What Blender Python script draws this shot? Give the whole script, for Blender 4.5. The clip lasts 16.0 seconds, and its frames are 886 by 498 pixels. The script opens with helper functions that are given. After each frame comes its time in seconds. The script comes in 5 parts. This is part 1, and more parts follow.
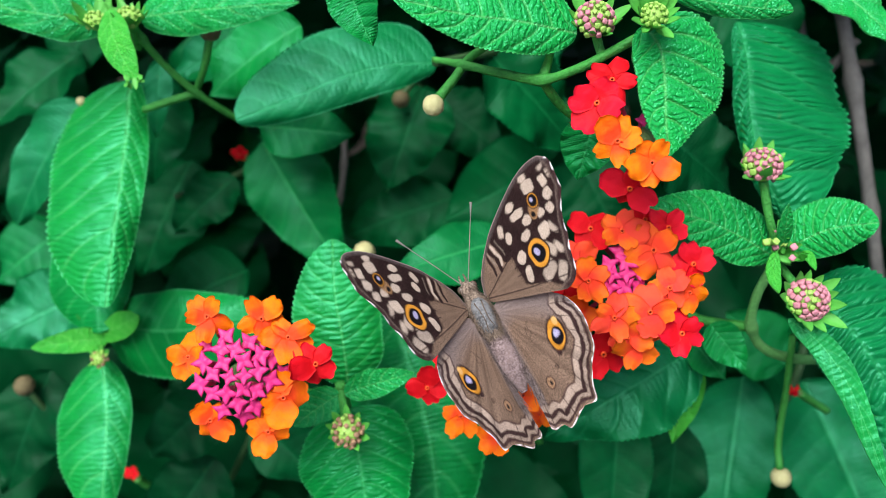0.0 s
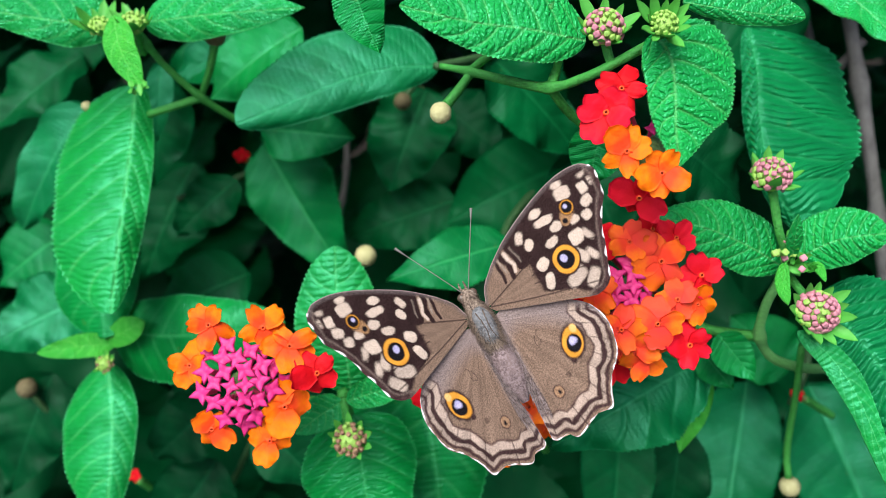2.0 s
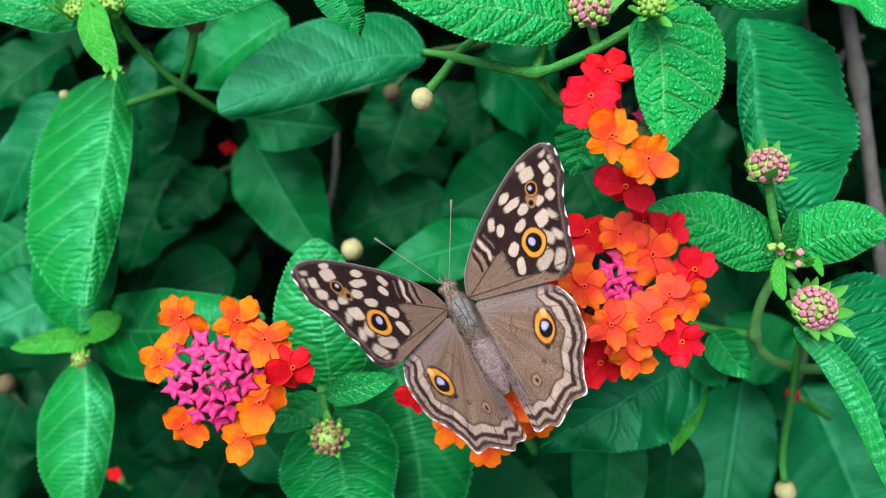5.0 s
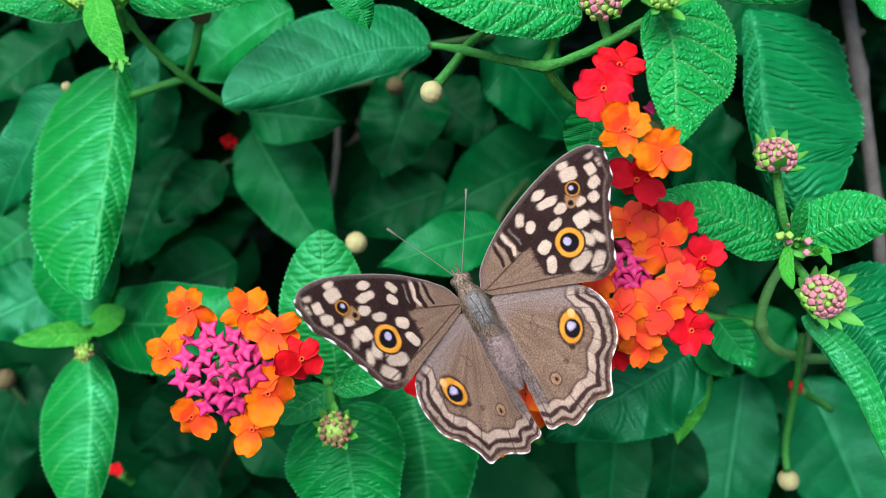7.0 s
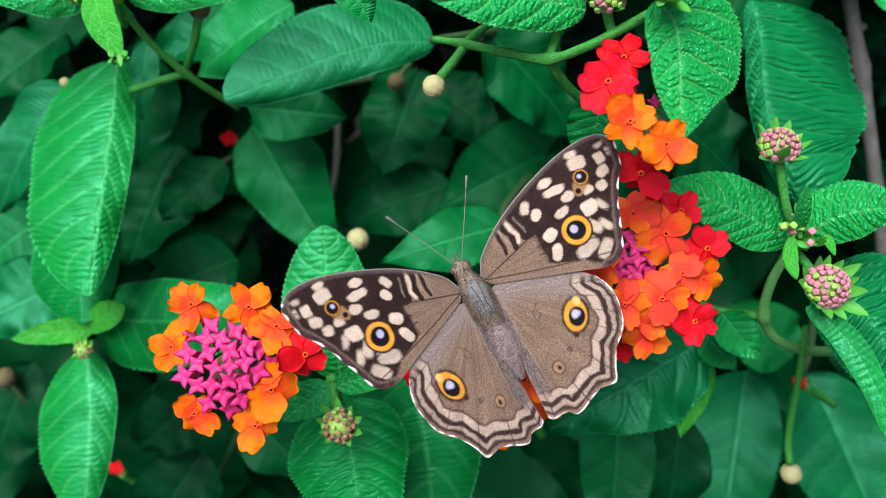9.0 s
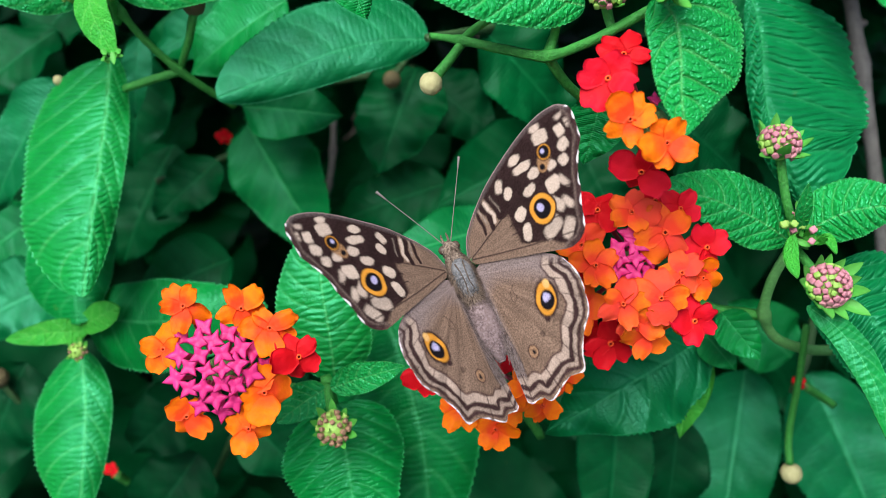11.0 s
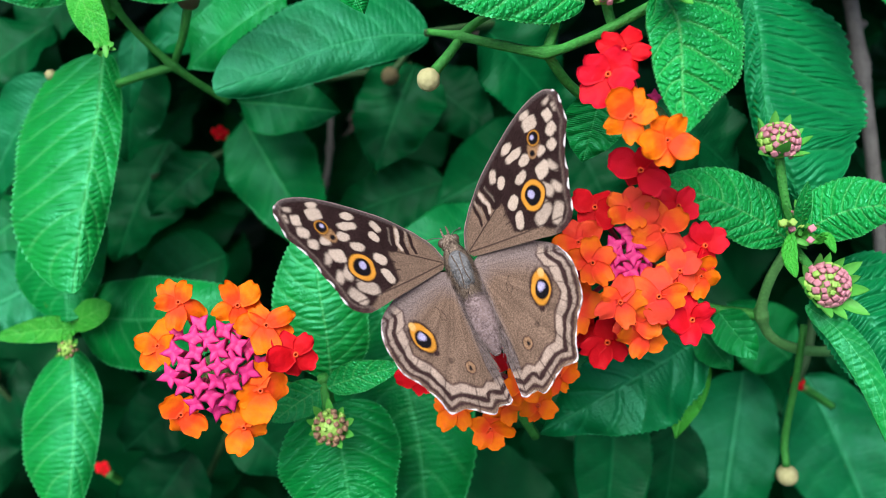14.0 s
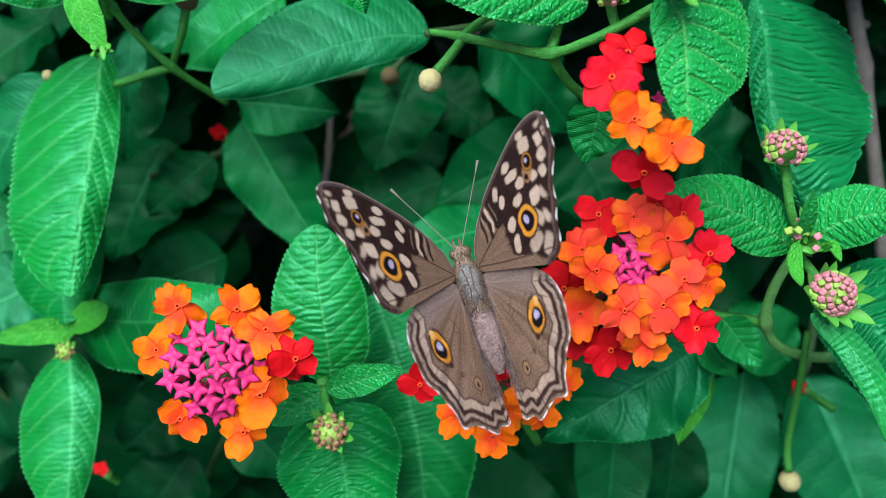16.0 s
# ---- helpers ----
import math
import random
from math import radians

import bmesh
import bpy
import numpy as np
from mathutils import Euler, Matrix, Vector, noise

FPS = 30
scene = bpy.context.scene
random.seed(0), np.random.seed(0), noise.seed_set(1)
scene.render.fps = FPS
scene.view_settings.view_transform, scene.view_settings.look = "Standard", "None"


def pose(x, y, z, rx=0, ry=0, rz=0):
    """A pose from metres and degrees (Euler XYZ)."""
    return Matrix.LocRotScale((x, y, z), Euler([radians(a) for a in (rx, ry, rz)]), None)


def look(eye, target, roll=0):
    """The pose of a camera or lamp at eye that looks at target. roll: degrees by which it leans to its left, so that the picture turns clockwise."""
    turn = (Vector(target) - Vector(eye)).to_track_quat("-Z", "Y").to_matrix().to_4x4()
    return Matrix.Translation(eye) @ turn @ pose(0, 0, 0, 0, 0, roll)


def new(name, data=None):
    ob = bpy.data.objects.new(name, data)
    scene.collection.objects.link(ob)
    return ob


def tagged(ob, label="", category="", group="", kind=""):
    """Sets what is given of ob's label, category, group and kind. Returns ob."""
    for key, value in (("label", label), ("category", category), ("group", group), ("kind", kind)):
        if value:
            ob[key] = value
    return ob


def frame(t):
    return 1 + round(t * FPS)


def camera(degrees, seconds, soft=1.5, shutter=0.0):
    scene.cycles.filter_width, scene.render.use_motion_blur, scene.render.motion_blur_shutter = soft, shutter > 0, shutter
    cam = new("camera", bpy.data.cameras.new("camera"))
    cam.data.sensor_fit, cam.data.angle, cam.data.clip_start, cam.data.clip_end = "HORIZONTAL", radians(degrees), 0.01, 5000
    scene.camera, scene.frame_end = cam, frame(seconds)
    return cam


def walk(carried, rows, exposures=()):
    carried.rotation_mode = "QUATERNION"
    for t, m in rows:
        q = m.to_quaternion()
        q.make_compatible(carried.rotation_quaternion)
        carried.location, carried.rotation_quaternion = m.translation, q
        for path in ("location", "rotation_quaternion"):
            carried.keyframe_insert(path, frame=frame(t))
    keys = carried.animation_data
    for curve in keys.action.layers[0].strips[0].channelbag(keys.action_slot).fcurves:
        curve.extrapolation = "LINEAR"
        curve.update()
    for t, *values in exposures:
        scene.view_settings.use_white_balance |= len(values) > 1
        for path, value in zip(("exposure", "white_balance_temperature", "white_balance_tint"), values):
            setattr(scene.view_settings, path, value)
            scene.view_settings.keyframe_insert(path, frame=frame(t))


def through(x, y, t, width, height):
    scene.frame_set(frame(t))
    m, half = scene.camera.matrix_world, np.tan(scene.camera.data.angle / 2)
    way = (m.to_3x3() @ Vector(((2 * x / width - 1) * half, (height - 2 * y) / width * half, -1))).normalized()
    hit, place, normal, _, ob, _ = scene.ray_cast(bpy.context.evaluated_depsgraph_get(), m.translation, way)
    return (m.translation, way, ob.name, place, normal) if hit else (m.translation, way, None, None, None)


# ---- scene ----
# ---------------------------------------------------------------- station
# The place is laid out round CENTRE on three axes: right, up the slope of view, and towards the viewer.
MM = 0.001
CENTRE = Vector((0, 0, 0.8))
SLANT = Matrix.Translation(CENTRE) @ Matrix.Rotation(radians(45), 4, "X")
STAND = 110.85          # mm from the lens to the middle plane at the middle of the shot
REACH = 1357.9

cam = camera(60, 16.0, soft=0.9)
# seconds; mm right, up and back; turn in degrees
CAMERA_ROWS = [
    (0, 0.02, 1.99, 4.61, 0.033, 0.302, -0.417),
    (0.5, -0.02, 1.65, 4.13, 0.029, 0.257, -0.435),
    (1, 0.53, 1.96, 4.23, -0.021, 0.508, -0.465),
    (1.5, 0.84, 2.87, 4.03, -0.226, 0.710, -0.424),
    (2, 1.11, 3.40, 3.80, -0.225, 0.827, -0.386),
    (2.5, 0.67, 3.00, 3.37, 0.014, 0.610, -0.317),
    (3, 1.45, 3.09, 2.72, 0.048, 0.707, -0.458),
    (3.5, 1.93, 2.52, 1.84, 0.230, 0.619, -0.274),
    (4, 3.13, 1.53, 0.69, 0.443, 0.745, -0.017),
    (6.5, 1.44, 0.81, 0.01, -0.159, 0.257, -0.050),
    (7, 0.24, 0.42, 0.07, -0.030, -0.024, -0.065),
    (7.5, -0.00, 0.00, 0.00, 0.000, -0.000, 0.000),
    (8, 0.10, -0.68, -0.11, 0.095, 0.045, 0.046),
    (8.5, -0.17, 0.05, -0.39, -0.161, -0.031, -0.111),
    (9, -0.59, -0.34, -0.59, -0.029, -0.187, -0.225),
    (11.5, 0.10, 0.30, -2.27, -0.348, -0.263, -0.315),
    (12, -0.86, -0.01, -2.27, -0.018, -0.690, -0.174),
    (12.5, -0.40, 0.46, -2.47, -0.103, -0.638, -0.019),
    (13, -0.11, 1.01, -2.73, -0.307, -0.578, 0.047),
    (13.5, -1.08, -0.29, -3.06, -0.067, -0.876, 0.312),
    (14, -0.57, -0.64, -3.27, -0.106, -0.639, 0.093),
    (14.5, -0.81, -0.90, -3.41, -0.127, -0.603, 0.005),
    (15, -0.92, -0.66, -3.57, -0.184, -0.587, 0.025),
    (15.5, -0.85, -0.38, -3.82, -0.212, -0.621, 0.137),
    (16, -0.61, 0.44, -3.99, -0.422, -0.678, 0.222),
]
walk(cam, [(t, SLANT @ pose(x * MM, y * MM, (STAND + z) * MM, rx, ry, rz)) for t, x, y, z, rx, ry, rz in CAMERA_ROWS],
     exposures=((0, 0.83), (2, 0.81), (4, 0.75), (9, 0.68), (12.5, 0.70), (16, 0.69)))
cam.data.dof.use_dof = True
cam.data.dof.focus_distance = 0.097
cam.data.dof.aperture_fstop = 24

# ---------------------------------------------------------------- light: a bright overcast sky
world = bpy.data.worlds.new("world")
scene.world = world
world.use_nodes = True
sky = world.node_tree.nodes.new("ShaderNodeTexSky")
sky.sky_type, sky.sun_disc = "NISHITA", False
sky.sun_elevation, sky.sun_rotation = radians(62), radians(200)
sky.air_density, sky.dust_density = 1.0, 3.0
world.node_tree.links.new(sky.outputs[0], world.node_tree.nodes["Background"].inputs[0])
world.node_tree.nodes["Background"].inputs[1].default_value = 0.075
sun_data = bpy.data.lights.new("sun", "SUN")
sun_data.energy, sun_data.angle, sun_data.color = 3.6, radians(46), (1.0, 0.98, 0.95)
sun = new("sun", sun_data)
sun.matrix_world = look((-0.32, -0.20, 2.0), (0, 0, 0.8))


# ---------------------------------------------------------------- small tools
def at(a, b, near):
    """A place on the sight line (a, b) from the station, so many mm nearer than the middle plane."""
    k = (STAND - near) / REACH
    return Vector(((a - 784) * k, (441 - b) * k, near)) * MM


def span(width, near):
    """A width across the sight lines at that nearness, in metres."""
    return width * (STAND - near) / REACH * MM


def thing(name, place, label, category, group="", kind=""):
    """An Empty at its base that carries parts; their meshes are laid out from that base."""
    ob = new(name)
    ob.empty_display_size = 0.003
    ob.matrix_world = SLANT @ Matrix.Translation(place)
    ob["base"] = list(place)
    return tagged(ob, label, category, group, kind)


def part(name, mesh, material, parent, label="", m=None):
    """One mesh object under a thing or a part."""
    ob = new(name, mesh)
    ob.parent = parent
    if material is not None and not mesh.materials:
        mesh.materials.append(material)
    if m is not None:
        ob.matrix_basis = m
    return tagged(ob, label)


def built(name, verts, faces, smooth=True):
    me = bpy.data.meshes.new(name)
    me.from_pydata([tuple(v) for v in verts], [], faces)
    me.polygons.foreach_set("use_smooth", [smooth] * len(me.polygons))
    me.update()
    return me


def grid_faces(rows, cols, start=0, flip=False, closed=False):
    out = []
    for i in range(rows - 1):
        for j in range(cols if closed else cols - 1):
            k = (j + 1) % cols
            q = (start + i * cols + j, start + i * cols + k, start + (i + 1) * cols + k, start + (i + 1) * cols + j)
            out.append(q[::-1] if flip else q)
    return out


def paint(me, name, values):
    a = me.attributes.new(name, "FLOAT_COLOR", "POINT")
    rgba = np.ones((len(me.vertices), 4), dtype=np.float32)
    rgba[:, :values.shape[1]] = values
    a.data.foreach_set("color", rgba.ravel())


def spline(points, n):
    """A smooth line through the points, n samples (Catmull-Rom)."""
    p = np.array([tuple(q) for q in points], float)
    p = np.vstack([2 * p[0] - p[1], p, 2 * p[-1] - p[-2]])
    segs = len(p) - 3
    out = []
    for u in np.linspace(0, segs, n):
        i = min(int(u), segs - 1)
        f = u - i
        a, b, c, d = p[i:i + 4]
        out.append(0.5 * (2 * b + (c - a) * f + (2 * a - 5 * b + 4 * c - d) * f * f + (3 * b - a - 3 * c + d) * f ** 3))
    return np.array(out)


def frame_of(direction, up):
    """Axes with Z along direction and X near up."""
    z = Vector(direction).normalized()
    x = Vector(up) - Vector(up).dot(z) * z
    if x.length < 1e-6:
        x = z.orthogonal()
    x.normalize()
    y = z.cross(x)
    return Matrix((x, y, z)).transposed().to_4x4()


def tube(points, radii, base, n=24, sides=10, ridge=0.0, knots=()):
    """A stalk along a smooth line, four-ridged where ridge is set, thicker at knots."""
    c = spline(points, n)
    r = np.interp(np.linspace(0, 1, n), np.linspace(0, 1, len(radii)), radii)
    verts = []
    ref = Vector((0.3, 0.2, 1))
    for i in range(n):
        d = Vector(c[min(i + 1, n - 1)] - c[max(i - 1, 0)])
        m = frame_of(d, ref)
        swell = 1 + sum(0.45 * math.exp(-((i / (n - 1) - k) / 0.035) ** 2) for k in knots)
        swell *= 1 + 0.05 * noise.noise(Vector(c[i]) * 900)
        for j in range(sides):
            a = 2 * math.pi * j / sides
            rr = r[i] * swell * (1 + ridge * math.cos(4 * a))
            verts.append(Vector(c[i]) + m.to_3x3() @ Vector((rr * math.cos(a), rr * math.sin(a), 0)) - Vector(base))
    faces = grid_faces(n, sides, closed=True)
    faces.append(tuple(range(sides))[::-1])
    faces.append(tuple(range((n - 1) * sides, n * sides)))
    return built("stalk", verts, faces)


# ---------------------------------------------------------------- materials
class Shader:
    """A node material in a few words."""

    def __init__(self, name):
        self.mat = bpy.data.materials.new(name)
        self.mat.use_nodes = True
        self.tree = self.mat.node_tree
        self.bsdf = self.tree.nodes["Principled BSDF"]
        self.out = self.tree.nodes["Material Output"]
        self.coords = self.node("ShaderNodeTexCoord").outputs["Object"]

    def node(self, kind):
        return self.tree.nodes.new(kind)

    def link(self, a, b):
        self.tree.links.new(a, b)

    def noise(self, scale, detail=4, rough=0.6):
        n = self.node("ShaderNodeTexNoise")
        n.inputs["Scale"].default_value, n.inputs["Detail"].default_value, n.inputs["Roughness"].default_value = scale, detail, rough
        self.link(self.coords, n.inputs["Vector"])
        return n.outputs["Fac"]

    def cells(self, scale, feature="F1"):
        n = self.node("ShaderNodeTexVoronoi")
        n.feature = feature
        n.inputs["Scale"].default_value = scale
        self.link(self.coords, n.inputs["Vector"])
        return n.outputs["Distance"]

    def remap(self, v, a, b, c=0.0, d=1.0):
        n = self.node("ShaderNodeMapRange")
        self.link(v, n.inputs[0])
        for i, x in enumerate((a, b, c, d)):
            n.inputs[i + 1].default_value = x
        return n.outputs[0]

    def mix(self, f, a, b, mode="MIX"):
        n = self.node("ShaderNodeMix")
        n.data_type, n.blend_type = "RGBA", mode
        for v, s in ((f, n.inputs[0]), (a, n.inputs[6]), (b, n.inputs[7])):
            if hasattr(v, "is_output"):
                self.link(v, s)
            elif isinstance(v, tuple):
                s.default_value = (*v, 1)
            else:
                s.default_value = v
        return n.outputs[2]

    def attribute(self, name):
        n = self.node("ShaderNodeAttribute")
        n.attribute_name = name
        s = self.node("ShaderNodeSeparateColor")
        self.link(n.outputs["Color"], s.inputs[0])
        return n.outputs["Color"], s.outputs

    def random(self):
        return self.node("ShaderNodeObjectInfo").outputs["Random"]

    def math(self, op, a, b):
        n = self.node("ShaderNodeMath")
        n.operation = op
        for v, s in ((a, n.inputs[0]), (b, n.inputs[1])):
            if hasattr(v, "is_output"):
                self.link(v, s)
            else:
                s.default_value = v
        return n.outputs[0]

    def bump(self, height, strength, distance):
        n = self.node("ShaderNodeBump")
        n.inputs["Strength"].default_value, n.inputs["Distance"].default_value = strength, distance
        self.link(height, n.inputs["Height"])
        self.link(n.outputs[0], self.bsdf.inputs["Normal"])
        return n.outputs[0]

    def finish(self, color, rough, spec=0.5, glow_through=0.0, through_color=None, sheen=0.0):
        b = self.bsdf
        if hasattr(color, "is_output"):
            self.link(color, b.inputs["Base Color"])
        else:
            b.inputs["Base Color"].default_value = (*color, 1)
        if hasattr(rough, "is_output"):
            self.link(rough, b.inputs["Roughness"])
        else:
            b.inputs["Roughness"].default_value = rough
        b.inputs["Specular IOR Level"].default_value = spec
        if sheen:
            b.inputs["Sheen Weight"].default_value = sheen
            b.inputs["Sheen Roughness"].default_value = 0.4
        if glow_through:
            tr = self.node("ShaderNodeBsdfTranslucent")
            if hasattr(through_color, "is_output"):
                self.link(through_color, tr.inputs[0])
            else:
                tr.inputs[0].default_value = (*through_color, 1)
            mx = self.node("ShaderNodeMixShader")
            mx.inputs[0].default_value = glow_through
            self.link(b.outputs[0], mx.inputs[1])
            self.link(tr.outputs[0], mx.inputs[2])
            self.link(mx.outputs[0], self.out.inputs[0])
        return self.mat


def leaf_material(name, deep, fresh, vein, rough=0.4, ripple=0.5, blister=0.3, wet=0.5):
    """A blade: two greens in patches, paler ribs, cross ripples between the side veins and fine blisters, a waxy gloss."""
    s = Shader(name)
    _, (t, across, ribs) = s.attribute("blade")
    col = s.mix(s.remap(s.noise(120, 3), 0.35, 0.7), deep, fresh)
    col = s.mix(s.remap(s.noise(900, 5), 0.35, 0.75, 0, 0.3), col, tuple(0.55 * c for c in deep))
    col = s.mix(s.remap(s.random(), 0, 1, 0, 0.35), col, fresh)
    col = s.mix(s.math("MULTIPLY", ribs, 0.75), col, vein)
    col = s.mix(s.remap(s.noise(420, 2), 0.74, 0.80, 0, 0.55), col, (0.10, 0.16, 0.03))
    wander = s.math("MULTIPLY", s.noise(260, 2), 5.0)
    wave = s.math("SINE", s.math("ADD", s.math("MULTIPLY", t, 215.0), wander), 0.0)
    wave = s.math("MULTIPLY", wave, s.remap(s.noise(330, 2), 0.38, 0.62, 0.1, 1.0))
    h = s.math("MULTIPLY", wave, 0.30 * ripple)
    net = s.remap(s.math("ADD", s.cells(1700, "DISTANCE_TO_EDGE"), s.remap(s.noise(1500, 3), 0.3, 0.7, -0.12, 0.12)), -0.1, 0.42)
    col = s.mix(s.remap(net, 0, 1, 0.34 * blister, 0.0), col, tuple(0.4 * c for c in deep))
    h = s.math("ADD", h, s.math("MULTIPLY", net, 0.85 * blister))
    h = s.math("ADD", h, s.math("MULTIPLY", s.noise(2600, 3), 0.35 * blister))
    relief = s.bump(h, 1.0, 0.0005)
    r = s.remap(s.noise(300, 4), 0.3, 0.7, rough - 0.06, rough + 0.10)
    mat = s.finish(col, r, 0.06, 0.16, tuple(min(1, 1.6 * c) for c in fresh))
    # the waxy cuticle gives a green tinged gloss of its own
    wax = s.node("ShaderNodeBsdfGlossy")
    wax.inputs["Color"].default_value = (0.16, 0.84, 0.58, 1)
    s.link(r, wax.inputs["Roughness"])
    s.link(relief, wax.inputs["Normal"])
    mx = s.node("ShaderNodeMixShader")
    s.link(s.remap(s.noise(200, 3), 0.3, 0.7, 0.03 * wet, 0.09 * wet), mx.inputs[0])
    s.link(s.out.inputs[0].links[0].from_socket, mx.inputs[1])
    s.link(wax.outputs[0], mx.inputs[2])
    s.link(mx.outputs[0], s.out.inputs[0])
    return mat


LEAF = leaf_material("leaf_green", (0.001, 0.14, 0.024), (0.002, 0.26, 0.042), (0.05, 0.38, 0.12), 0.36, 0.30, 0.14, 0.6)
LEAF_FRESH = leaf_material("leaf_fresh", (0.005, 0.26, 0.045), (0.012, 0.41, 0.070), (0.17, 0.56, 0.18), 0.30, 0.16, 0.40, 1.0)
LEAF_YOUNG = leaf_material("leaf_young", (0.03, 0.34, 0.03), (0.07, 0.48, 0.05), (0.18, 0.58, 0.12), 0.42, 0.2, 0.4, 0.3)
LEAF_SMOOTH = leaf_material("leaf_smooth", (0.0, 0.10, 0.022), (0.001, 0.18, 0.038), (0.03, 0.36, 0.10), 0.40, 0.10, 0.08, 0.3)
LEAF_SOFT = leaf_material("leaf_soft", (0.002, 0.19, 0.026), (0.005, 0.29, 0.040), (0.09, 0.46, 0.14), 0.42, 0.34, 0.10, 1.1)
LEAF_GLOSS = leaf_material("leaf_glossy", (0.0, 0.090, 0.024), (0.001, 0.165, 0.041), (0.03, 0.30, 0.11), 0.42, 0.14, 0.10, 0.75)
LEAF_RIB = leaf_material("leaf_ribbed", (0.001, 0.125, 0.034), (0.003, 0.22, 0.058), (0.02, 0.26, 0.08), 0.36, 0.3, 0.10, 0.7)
# two darkened copies of the leaf green: the shrub's shade is in their colour
LEAF_SHADED = leaf_material("leaf_shaded", (0.0, 0.045, 0.011), (0.0, 0.105, 0.025), (0.006, 0.17, 0.05), 0.42, 0.10, 0.08, 0.14)
LEAF_DEEP_SHADE = leaf_material("leaf_deep_shade", (0.0, 0.028, 0.008), (0.0, 0.062, 0.016), (0.004, 0.09, 0.03), 0.45, 0.10, 0.08, 0.08)
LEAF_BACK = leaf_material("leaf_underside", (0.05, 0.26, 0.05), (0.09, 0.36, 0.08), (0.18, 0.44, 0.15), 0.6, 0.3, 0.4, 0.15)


def stalk_material(name, a, b, rough=0.55):
    s = Shader(name)
    col = s.mix(s.remap(s.noise(220, 3), 0.3, 0.7), a, b)
    col = s.mix(s.remap(s.noise(1800, 4), 0.45, 0.75, 0, 0.5), col, tuple(1.5 * c for c in b))
    s.bump(s.noise(2600, 5), 0.7, 0.0004)
    return s.finish(col, rough, 0.4)


STALK = stalk_material("green_stalk", (0.022, 0.20, 0.028), (0.05, 0.32, 0.05))
STALK_OLD = stalk_material("old_stalk", (0.10, 0.20, 0.05), (0.16, 0.26, 0.08))
STALK_PALE = stalk_material("pale_stalk", (0.10, 0.36, 0.09), (0.17, 0.48, 0.14))
# STALK darkened for the stems behind: shade put into the colour
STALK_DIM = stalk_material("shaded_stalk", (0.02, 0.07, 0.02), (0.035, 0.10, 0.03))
TWIG = stalk_material("grey_twig", (0.08, 0.08, 0.077), (0.16, 0.16, 0.155), 0.9)


def petal_material(name, throat, rim, edge, blush=None):
    s = Shader(name)
    _, (r, across, _b) = s.attribute("petal")
    inner = s.remap(r, 0.20, 0.80)
    inner = s.math("ADD", inner, s.remap(s.noise(2.6, 3), 0.3, 0.7, -0.22, 0.22))
    inner = s.math("ADD", inner, s.remap(s.random(), 0, 1, -0.4, 0.4))
    n = s.node("ShaderNodeClamp")
    s.link(inner, n.inputs[0])
    col = s.mix(n.outputs[0], throat, rim)
    col = s.mix(s.remap(r, 0.88, 1.0, 0, 0.6), col, edge)
    if blush:
        col = s.mix(s.remap(s.random(), 0.45, 0.75, 0, 0.8), col, blush)
    col = s.mix(s.remap(s.noise(4.5, 4), 0.45, 0.70, 0, 0.35), col, throat)
    streak = s.math("SINE", s.math("ADD", s.math("MULTIPLY", across, 26.0), s.math("MULTIPLY", s.noise(2.2, 2), 7.0)), 0.0)
    s.bump(s.math("ADD", s.math("MULTIPLY", s.noise(3.2, 4), 1.6), s.math("MULTIPLY", streak, 0.012)), 0.35, 0.0004)
    return s.finish(col, 0.55, 0.14, 0.34, rim)


ORANGE = petal_material("orange_petal", (0.92, 0.075, 0.018), (1.0, 0.255, 0.004), (1.0, 0.22, 0.006))
CORAL = petal_material("coral_petal", (0.94, 0.070, 0.030), (1.0, 0.26, 0.012), (0.98, 0.20, 0.02), (0.92, 0.050, 0.06))
RED = petal_material("red_petal", (0.64, 0.005, 0.011), (0.82, 0.009, 0.022), (0.78, 0.008, 0.03))
PINKRED = petal_material("pink_red_petal", (0.72, 0.006, 0.016), (0.86, 0.012, 0.040), (0.84, 0.014, 0.06))


def plain(name, a, b, rough=0.5, scale=900, bump=0.3, through=0.0):
    s = Shader(name)
    col = s.mix(s.remap(s.noise(scale, 4), 0.3, 0.7), a, b)
    col = s.mix(s.remap(s.random(), 0, 1, 0, 0.4), col, b)
    s.bump(s.noise(scale * 3, 4), bump, 0.0002)
    return s.finish(col, rough, 0.4, through, b)


MAGENTA = plain("magenta_bud", (0.60, 0.013, 0.165), (0.82, 0.042, 0.27), 0.5, 1.2, 0.3, 0.2)
TUBE = plain("crimson_tube", (0.30, 0.012, 0.06), (0.45, 0.03, 0.09), 0.5)
THROAT = plain("amber_throat", (0.72, 0.06, 0.012), (0.85, 0.10, 0.012), 0.6)
HOLE = plain("dark_throat", (0.32, 0.03, 0.006), (0.42, 0.04, 0.01), 0.8)
PINK = plain("pink_bud", (0.42, 0.12, 0.19), (0.54, 0.25, 0.29), 0.6, 1.2)
LIME = plain("lime_bud", (0.18, 0.42, 0.05), (0.34, 0.54, 0.13), 0.55, 1.2)
SPENT = plain("withered_bud", (0.22, 0.10, 0.09), (0.34, 0.22, 0.12), 0.8, 1.2)
BRACT = plain("bract_green", (0.05, 0.34, 0.04), (0.10, 0.46, 0.07), 0.5, 2.0, 0.3, 0.2)
SEED = plain("pale_seed_head", (0.36, 0.36, 0.15), (0.52, 0.50, 0.26), 0.7, 1400, 0.6)
